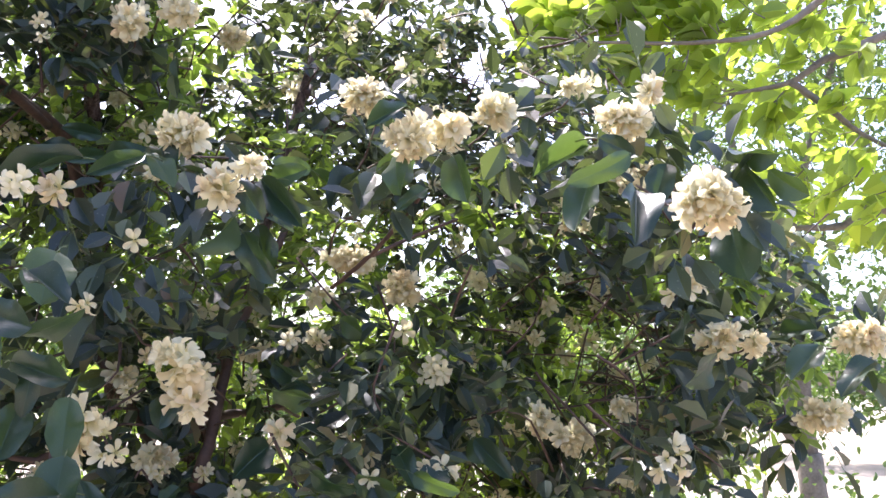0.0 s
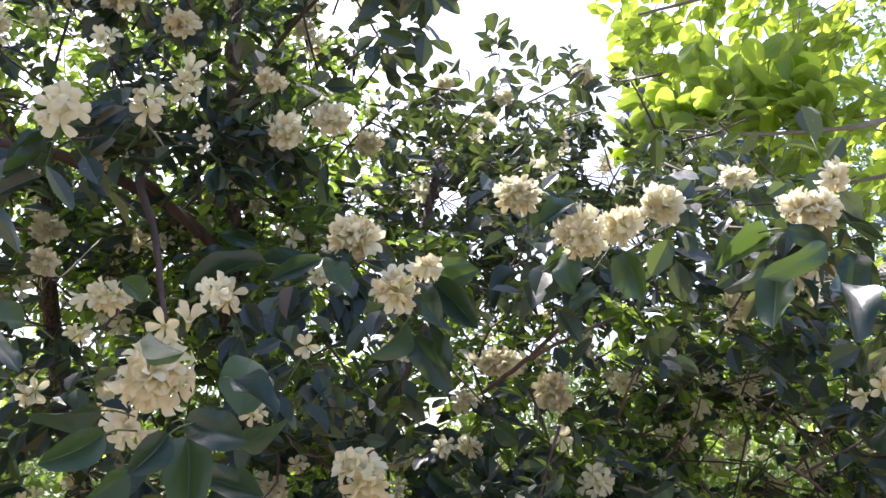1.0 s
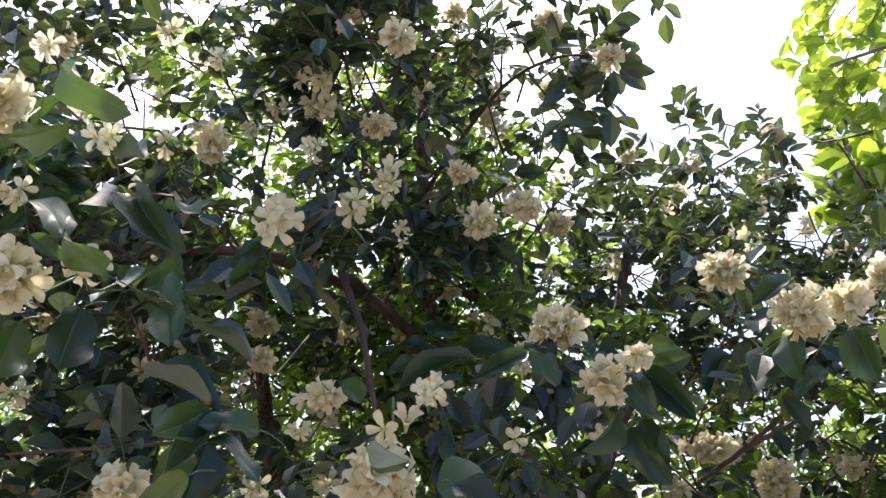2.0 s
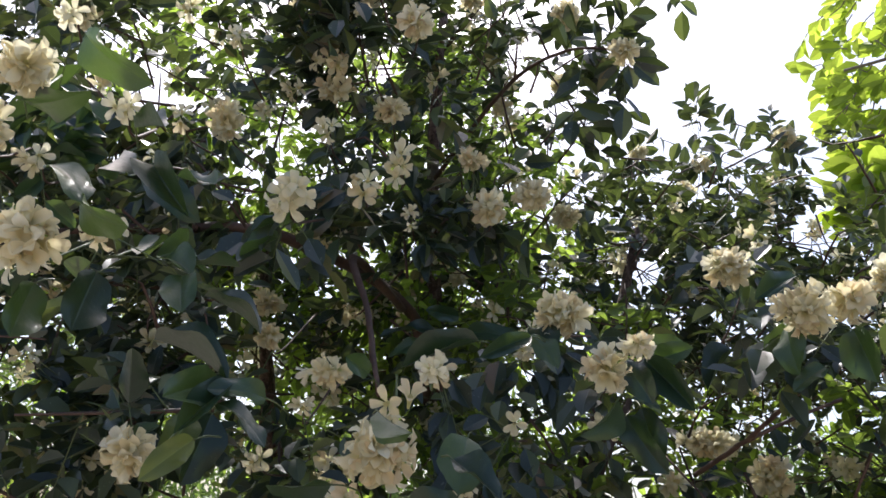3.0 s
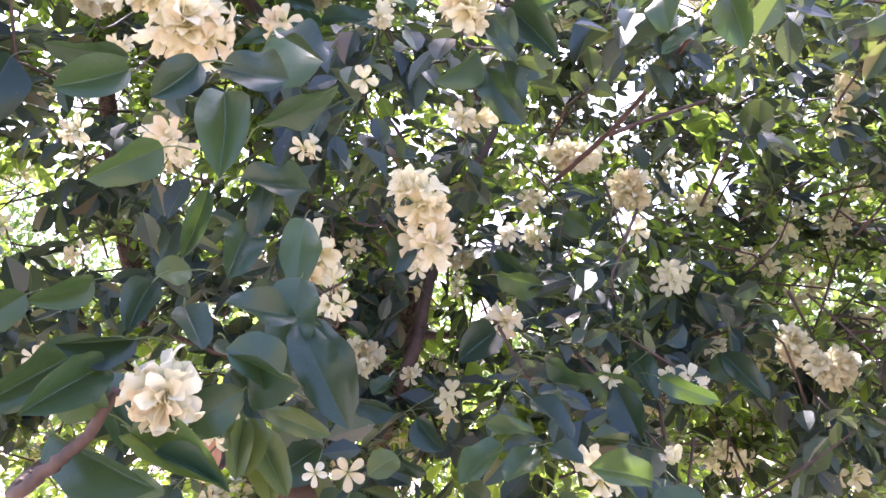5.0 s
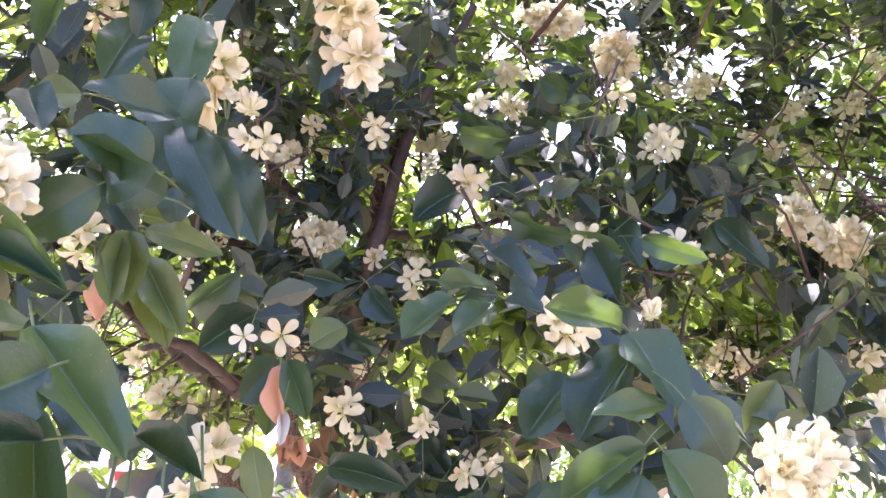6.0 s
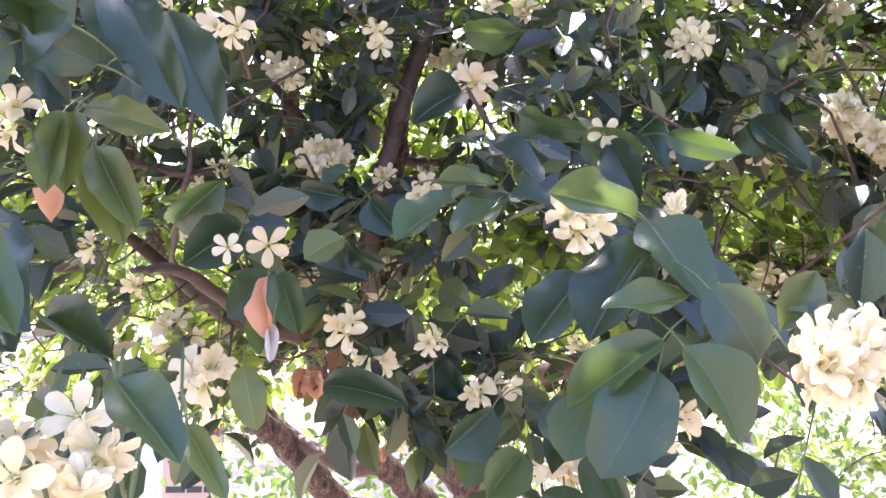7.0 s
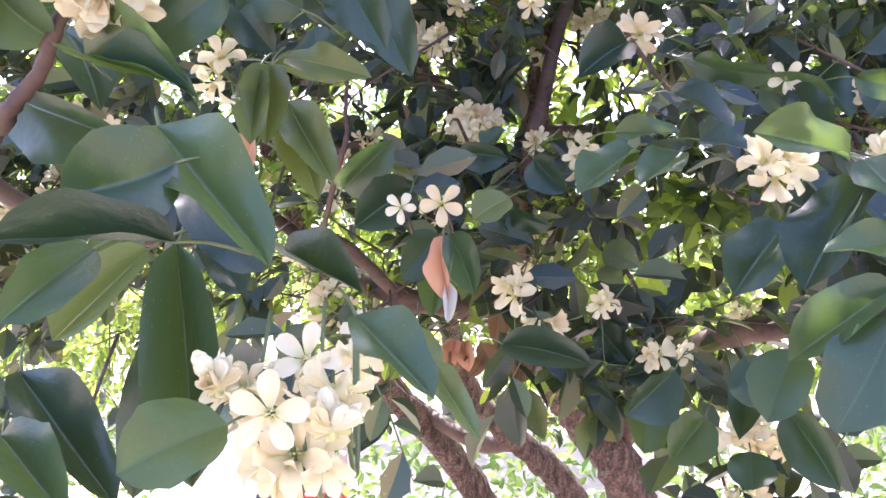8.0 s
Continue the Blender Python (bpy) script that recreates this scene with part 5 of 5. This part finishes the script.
for centre, radii, count in MASSES:
    centre, radii = np.array(centre), np.array(radii)
    for i in range(count):
        d = unit(rng.normal(0, 1, 3))
        p = centre + radii * d * rng.uniform(0.12, 1.0) ** 0.5
        if p[1] < (0.62 if p[0] < -0.72 else 0.96) + 0.12 * math.sin(5 * p[0] + 7 * p[2]) and radii[0] > 0.26:
            continue
        if p[2] < 1.38 + 0.07 * math.sin(9 * p[0]) + (-0.08 if -0.9 < p[0] < -0.2 else 0.0) - (0.4 if p[1] > 2.0 or p[0] < -1.1 else 0.0):
            continue
        if 0.16 < (p[0] - 0.06) / (p[1] - 0.03) < 0.30 and p[2] < 1.60 - 0.1 * (p[1] - 1.2):
            continue
        if p[0] > 0.46 + 0.33 * (p[1] - 1.2) + 0.05 * math.sin(11 * p[2]) - max(0.0, 0.5 * (p[2] - 1.98)):
            continue
        # sprigs meant to look backlit go into the paler copy
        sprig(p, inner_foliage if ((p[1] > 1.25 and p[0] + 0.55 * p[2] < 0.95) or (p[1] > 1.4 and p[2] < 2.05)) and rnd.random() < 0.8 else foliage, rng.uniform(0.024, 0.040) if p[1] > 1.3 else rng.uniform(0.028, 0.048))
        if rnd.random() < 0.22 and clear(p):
            far_blossoms(p, rnd.randint(2, 7), 0.03)

foliage.build("foliage", leaf_mass, jasmine, "mass of small dark glossy jasmine leaflets")
inner_foliage.build("inner_foliage", backlit_mass, jasmine, "inner leaflets tinted yellow-green to look lit through from behind")
stems.build("twig_tangle", twig_bark, jasmine, "thin reddish brown twigs inside the crown")
petioles.build("leaf_stalk_tangle", green_stem, jasmine, "fine green leaf stalks")
ob = mesh_object("blossoms", blossoms_v, blossoms_f, (petal_mass, stamen), jasmine, "", np.array(blossoms_uv))
ob.data.polygons.foreach_set("material_index", blossoms_mi)
tagged(ob, "scattered cream blossoms deep in the crown", kind="stuff")

# inner branches that carry the sprigs
for i in range(36):
    centre, radii, _ = MASSES[rnd.choice((0, 0, 1, 1, 3, 5))]
    p = np.array(centre) + np.array(radii) * unit(rng.normal(0, 1, 3)) * rng.uniform(0.4, 0.9)
    if p[1] < 1.6 or p[2] < 1.4:
        continue
    near = LIMB_POINTS[np.argmin(np.linalg.norm(LIMB_POINTS - p - np.array((0, 0, -0.35)), axis=1))]
    limb("branch", (near, (near + p) / 2 + rng.normal(0, 0.06, 3), p), 0.0038, 0.0016, twig_bark, jasmine, 6, 0.05, 5)

# ---- the broad-leaved tree ----
broad = thing("broad_leaved_tree", "tree with large yellow-green leaves glowing in the backlight", "tree")
broad_points = []


def broad_limb(name, pts, r0, r1):
    _, line = limb(name, pts, r0, r1, grey_bark, broad, 9)
    broad_points.extend(q for q in line if q[2] > 2.2)


broad_limb("trunk", ((2.6, 3.9, -0.05), (2.5, 3.8, 1.2), (2.2, 3.5, 2.2), (1.9, 3.2, 2.9)), 0.11, 0.06)
broad_limb("limb", ((2.2, 3.5, 2.2), (1.75, 3.15, 2.98), (1.346, 3.05, 2.918), (1.18, 3.057, 2.825), (0.952, 3.053, 2.777)), 0.024, 0.006)
broad_limb("limb", ((1.9, 3.2, 2.9), (1.5, 2.95, 3.2), (1.306, 2.915, 3.117), (1.105, 2.927, 2.978), (0.844, 2.922, 2.927), (0.364, 2.898, 2.926)), 0.020, 0.005)
broad_limb("branch", ((1.18, 3.057, 2.825), (1.325, 3.08, 2.723), (1.448, 3.101, 2.632), (1.6, 3.0, 2.5)), 0.014, 0.006)
broad_limb("limb", ((2.35, 3.65, 1.8), (1.74, 3.458, 2.395), (1.468, 3.451, 2.356), (1.218, 3.439, 2.348)), 0.03, 0.008)
broad_limb("limb", ((1.9, 3.2, 2.9), (1.3, 3.0, 3.6), (0.8, 3.0, 4.0), (0.3, 3.1, 4.4)), 0.035, 0.008)
broad_limb("limb", ((1.3, 3.0, 3.6), (0.7, 2.9, 3.5), (0.25, 2.95, 3.45)), 0.014, 0.005)
broad_points = np.array(broad_points)
broad_foliage, broad_twigs = LeafMass(), Stems()
BROAD_LEAVES = leaf_meshes("leaf", broad_leaf, ((0.25, 0.16, 0.10), (0.40, 0.24, 0.08), (0.12, 0.30, 0.12), (0.5, 0.1, 0.08)), 0.42, 0.52)
placed = 0
# leafy sprays: centre, radii, twigs, leaf length
BROAD_MASSES = (((0.33, 3.06, 3.04), (0.15, 0.16, 0.17), 18, 0.125), ((0.62, 3.08, 3.10), (0.34, 0.22, 0.28), 32, 0.125), ((1.05, 3.12, 2.92), (0.48, 0.24, 0.34), 34, 0.12),
                ((1.38, 3.1, 2.45), (0.28, 0.24, 0.30), 15, 0.12), ((1.6, 3.6, 2.6), (0.5, 0.3, 0.45), 60, 0.085), ((0.50, 3.02, 2.82), (0.30, 0.2, 0.10), 12, 0.12), ((0.30, 3.45, 3.72), (0.20, 0.26, 0.36), 40, 0.085),
                ((0.75, 3.55, 3.62), (0.45, 0.32, 0.5), 80, 0.09), ((1.45, 3.7, 3.45), (0.65, 0.4, 0.6), 120, 0.09), ((0.42, 3.5, 4.35), (0.28, 0.35, 0.42), 34, 0.085), ((1.0, 3.6, 4.5), (0.5, 0.4, 0.5), 40, 0.09))
for centre, radii, count, size in BROAD_MASSES:
    for i in range(count):
        p = np.array(centre) + np.array(radii) * unit(rng.normal(0, 1, 3)) * rng.uniform(0.1, 1) ** 0.45
        q = broad_points[np.argmin(np.linalg.norm(broad_points - p, axis=1))]
        q = p + (q - p) * min(1.0, (0.10 + size) / (np.linalg.norm(q - p) + 1e-6))
        q = q * 0.7 + (p + np.array((0.16, 0.03, 0.02))) * 0.3
        broad_twigs.add(smooth_line([q, (p + q) / 2 + rng.normal(0, 0.015, 3), p], 2), 0.0032, 0.0016, 4)
        way = unit(p - q)
        for k in range(rnd.randint(4, 6)):
            base = p + (q - p) * k * 0.17
            ax = unit(way * 0.8 + np.array((-0.25, -0.2, -0.35)) + unit(np.cross(way, (0, 0, 1.0))) * (0.8 if k % 2 else -0.8) * (k > 0) + rng.normal(0, 0.3, 3))
            nn = np.array((-0.1, 0.45, 0.65)) + rng.normal(0, 0.55, 3)
            ln = size * rng.uniform(0.72, 1.12)
            if size > 0.1 and placed < 290:
                ob = new("leaf", rnd.choice(BROAD_LEAVES))
                ob.parent = broad
                ob.matrix_basis = leaf_matrix(base, ax, nn, ln, ln * rng.uniform(0.58, 0.72))
                placed += 1
            else:
                broad_foliage.add(base, ax, nn, ln, ln * rng.uniform(0.58, 0.7))
broad_foliage.build("foliage", broad_mass, broad, "large thin yellow-green leaves lit from behind")
broad_twigs.build("twig_tangle", grey_bark, broad, "thin grey twigs")


# ---- shrubs and trees behind ----
def leafy(name, at, blobs, count, size, label, category, group, trunk_r=0.05):
    """A shrub or tree: trunk, branches into its masses, and a crown of separate leaves."""
    root = thing(name, label, category, group)
    at = np.array(at, float)
    mass = LeafMass()
    zs = [b[0][2] for b in blobs]
    fork = at + np.array((0, 0, min(zs) * 0.5))
    limb("trunk", (at - np.array((0, 0, 0.05)), at + np.array((0.03, 0, fork[2] * 0.5)), fork), trunk_r, trunk_r * 0.75, grey_bark, root, 8)
    total = sum(b[1][0] * b[1][1] * b[1][2] for b in blobs)
    for c, r in blobs:
        c, r = at + np.array(c), np.array(r)
        limb("branch", (fork, (fork + c) / 2 + rng.normal(0, 0.08, 3), c), trunk_r * 0.6, trunk_r * 0.2, grey_bark, root, 6)
        n = int(count * r.prod() / total)
        for i in range(n // 6):
            p = c + r * unit(rng.normal(0, 1, 3)) * rng.uniform(0.15, 1.0) ** 0.4
            for k in range(6):
                ax = unit(rng.normal(0, 1, 3) + np.array((0, 0, -0.3)))
                mass.add(p + rng.normal(0, size * 1.2, 3), ax, np.array((0, 0, 1.0)) + rng.normal(0, 0.6, 3), size * rng.uniform(0.7, 1.2), size * rng.uniform(0.4, 0.6))
    mass.build("foliage", hedge_mass, root, "small light green leaves in the sun")
    return root


leafy("shrub", (-1.55, 3.7, 0), (((0, 0, 0.55), (0.5, 0.4, 0.45)), ((0.5, 0.2, 0.5), (0.4, 0.35, 0.4))), 975, 0.065, "sunlit light green shrub behind the jasmine trunk", "shrub", "shrubs behind the tree", 0.02)
leafy("shrub", (-0.2, 4.6, 0), (((0, 0, 0.6), (0.6, 0.5, 0.5)), ((0.6, 0.3, 0.5), (0.5, 0.4, 0.4))), 975, 0.065, "sunlit light green shrub behind the jasmine trunk", "shrub", "shrubs behind the tree", 0.02)
leafy("shrub", (-3.2, 5.2, 0), (((0, 0, 0.8), (0.7, 0.6, 0.7)), ((-0.7, 0.2, 0.7), (0.6, 0.5, 0.6))), 585, 0.06, "sunlit light green shrub behind the jasmine trunk", "shrub", "shrubs behind the tree", 0.02)
leafy("shrub", (-3.5, 3.1, 0), (((0, 0, 0.85), (0.5, 0.4, 0.45)), ((-0.5, 0.2, 0.8), (0.5, 0.4, 0.5)), ((0.1, 0.3, 0.5), (0.5, 0.4, 0.4))), 1300, 0.05, "sunlit light green shrub behind the jasmine trunk", "shrub", "shrubs behind the tree", 0.02)
leafy("shrub", (-4.2, 4.0, 0), (((0, 0, 0.9), (0.7, 0.5, 0.55)), ((-0.7, 0.2, 0.8), (0.6, 0.5, 0.5))), 1300, 0.06, "sunlit light green shrub behind the jasmine trunk", "shrub", "shrubs behind the tree", 0.02)
leafy("shrub", (1.0, 5.2, 0), (((0, 0, 0.85), (0.7, 0.5, 0.6)), ((0.8, 0.2, 0.8), (0.7, 0.5, 0.6)), ((-0.6, 0.4, 0.7), (0.5, 0.5, 0.5))), 1690, 0.06, "sunlit light green shrub behind the jasmine trunk", "shrub", "shrubs behind the tree", 0.02)
leafy("shrub", (-0.9, 6.2, 0), (((0, 0, 0.95), (0.8, 0.5, 0.6)), ((-0.9, 0.2, 0.85), (0.7, 0.5, 0.6))), 1690, 0.06, "sunlit light green shrub behind the jasmine trunk", "shrub", "shrubs behind the tree", 0.02)
leafy("background_tree", (-3.4, 8.0, 0), (((0, 0, 2.6), (1.4, 1.2, 1.1)), ((1.0, 0, 2.0), (1.0, 0.9, 0.8)), ((-1.4, 0.3, 2.2), (1.1, 1.0, 0.9))), 9000, 0.09, "light green tree standing well behind the jasmine", "tree", "trees behind", 0.1)
leafy("background_tree", (0.4, 9.5, 0), (((0, 0, 2.3), (1.3, 1.2, 0.9)), ((1.3, 0, 2.2), (1.1, 0.9, 0.9)), ((-1.2, 0.3, 1.8), (1.0, 1.0, 0.7))), 8000, 0.09, "light green tree standing well behind the jasmine", "tree", "trees behind", 0.1)
leafy("background_tree", (2.6, 7.0, 0), (((0, 0, 3.4), (1.6, 1.4, 1.5)), ((-0.9, 0, 2.4), (1.1, 1.0, 0.9)), ((0.6, 0, 5.0), (1.4, 1.3, 1.2)), ((-0.4, 0.4, 4.4), (1.2, 1.0, 1.0))), 13000, 0.07, "tall small-leaved tree behind the broad-leaved one", "tree", "trees behind", 0.12)
leafy("background_tree", (-7.5, 7.5, 0), (((0, 0, 2.8), (1.8, 1.4, 1.4)), ((1.3, 0, 2.0), (1.2, 1.0, 0.9))), 8000, 0.09, "light green tree standing well behind the jasmine", "tree", "trees behind", 0.1)

for x, y, h in ((-16, 20, 3.2), (-9, 23, 3.6), (-2.5, 24, 2.6), (3.5, 22, 2.8), (10, 20, 3.8), (18, 18, 4.2)):
    leafy("background_tree", (x, y, 0), (((0, 0, h * 0.62), (3.0, 1.6, h * 0.38)), ((2.4, 0.3, h * 0.5), (2.2, 1.4, h * 0.32)), ((-2.4, -0.3, h * 0.52), (2.2, 1.4, h * 0.34))), 4200, 0.22, "far tree in bright hazy sun across the open ground", "tree", "far trees", 0.14)

# ---- the sign ----
SIGN = Matrix.Translation((-2.36, 3.98, 0)) @ Matrix.Rotation(radians(24), 4, "Z")
sign = thing("sign_board", "pinkish white sign board with red bands and black lettering", "sign")
sign.matrix_basis = SIGN
box("board", (-0.14, -0.01, 0.28), (0.14, 0.012, 0.80), board_mat, sign)
box("band", (-0.14, -0.0135, 0.755), (0.14, -0.0105, 0.80), red_paint, sign, "red header band", 0.0008)
box("band", (-0.14, -0.0135, 0.28), (0.14, -0.0105, 0.37), red_paint, sign, "red foot band", 0.0008)
for x in (-0.1, 0.1):
    box("post", (x - 0.012, 0.0135, -0.05), (x + 0.012, 0.035, 0.74), white_wash, sign)
text = bpy.data.curves.new("lettering", "FONT")
text.body, text.size, text.extrude = "नामाकंन", 0.078, 0.0012
text.align_x = "CENTER"
word = new("lettering", text)
word.data.materials.append(ink)
word.parent = sign
word.matrix_basis = Matrix.Translation((0.0, -0.0125, 0.605)) @ Matrix.Rotation(radians(90), 4, "X")
for x0, x1, z in ((-0.12, -0.03, 0.48), (-0.02, 0.05, 0.48), (0.06, 0.12, 0.48), (-0.11, 0.0, 0.41), (0.02, 0.11, 0.41)):
    box("text_bar", (x0, -0.0135, z), (x1, -0.0105, z + 0.03), ink, sign, "", 0.0006)
pillar = thing("gate_pillar", "whitewashed square pillar beside the sign board", "pillar")
pillar.matrix_basis = SIGN
box("shaft", (-0.40, 0.05, -0.05), (-0.17, 0.28, 0.80), white_wash, pillar, "", 0.01)
box("cap", (-0.43, 0.02, 0.80), (-0.14, 0.31, 0.85), white_wash, pillar, "", 0.01)

# ---- wires in the sky, on their poles ----
WIRES = (((-16, 5.0, 13.6), (-2.882, 12.144, 8.954), (-0.515, 13.459, 8.065), (1.771, 14.709, 7.257), (14, 21.4, 3.9)),
         ((-16, 5.1, 13.2), (-1.444, 12.934, 8.439), (1.802, 14.549, 7.696), (14, 20.6, 5.2)))
for x, y, h in ((-16, 5.05, 13.9), (14, 21.0, 5.6)):
    pole = thing("utility_pole", "plain grey utility pole that carries the wires", "pole", "utility poles")
    limb("shaft", ((x, y, -0.1), (x, y, h * 0.5), (x, y, h)), 0.12, 0.08, grey_bark, pole, 10, 0.0)
    box("cross_arm", (x - 0.06, y - 0.6, h - 0.45), (x + 0.06, y + 0.6, h - 0.35), grey_bark, pole)
for pts in WIRES:
    line = smooth_line(pts, 6)
    v, f = tube_arrays(line, [0.006] * len(line), 5)
    tagged(mesh_object("overhead_wire", v, f, wire_mat), "thin dark overhead wire against the white sky", "wire", "overhead wires")
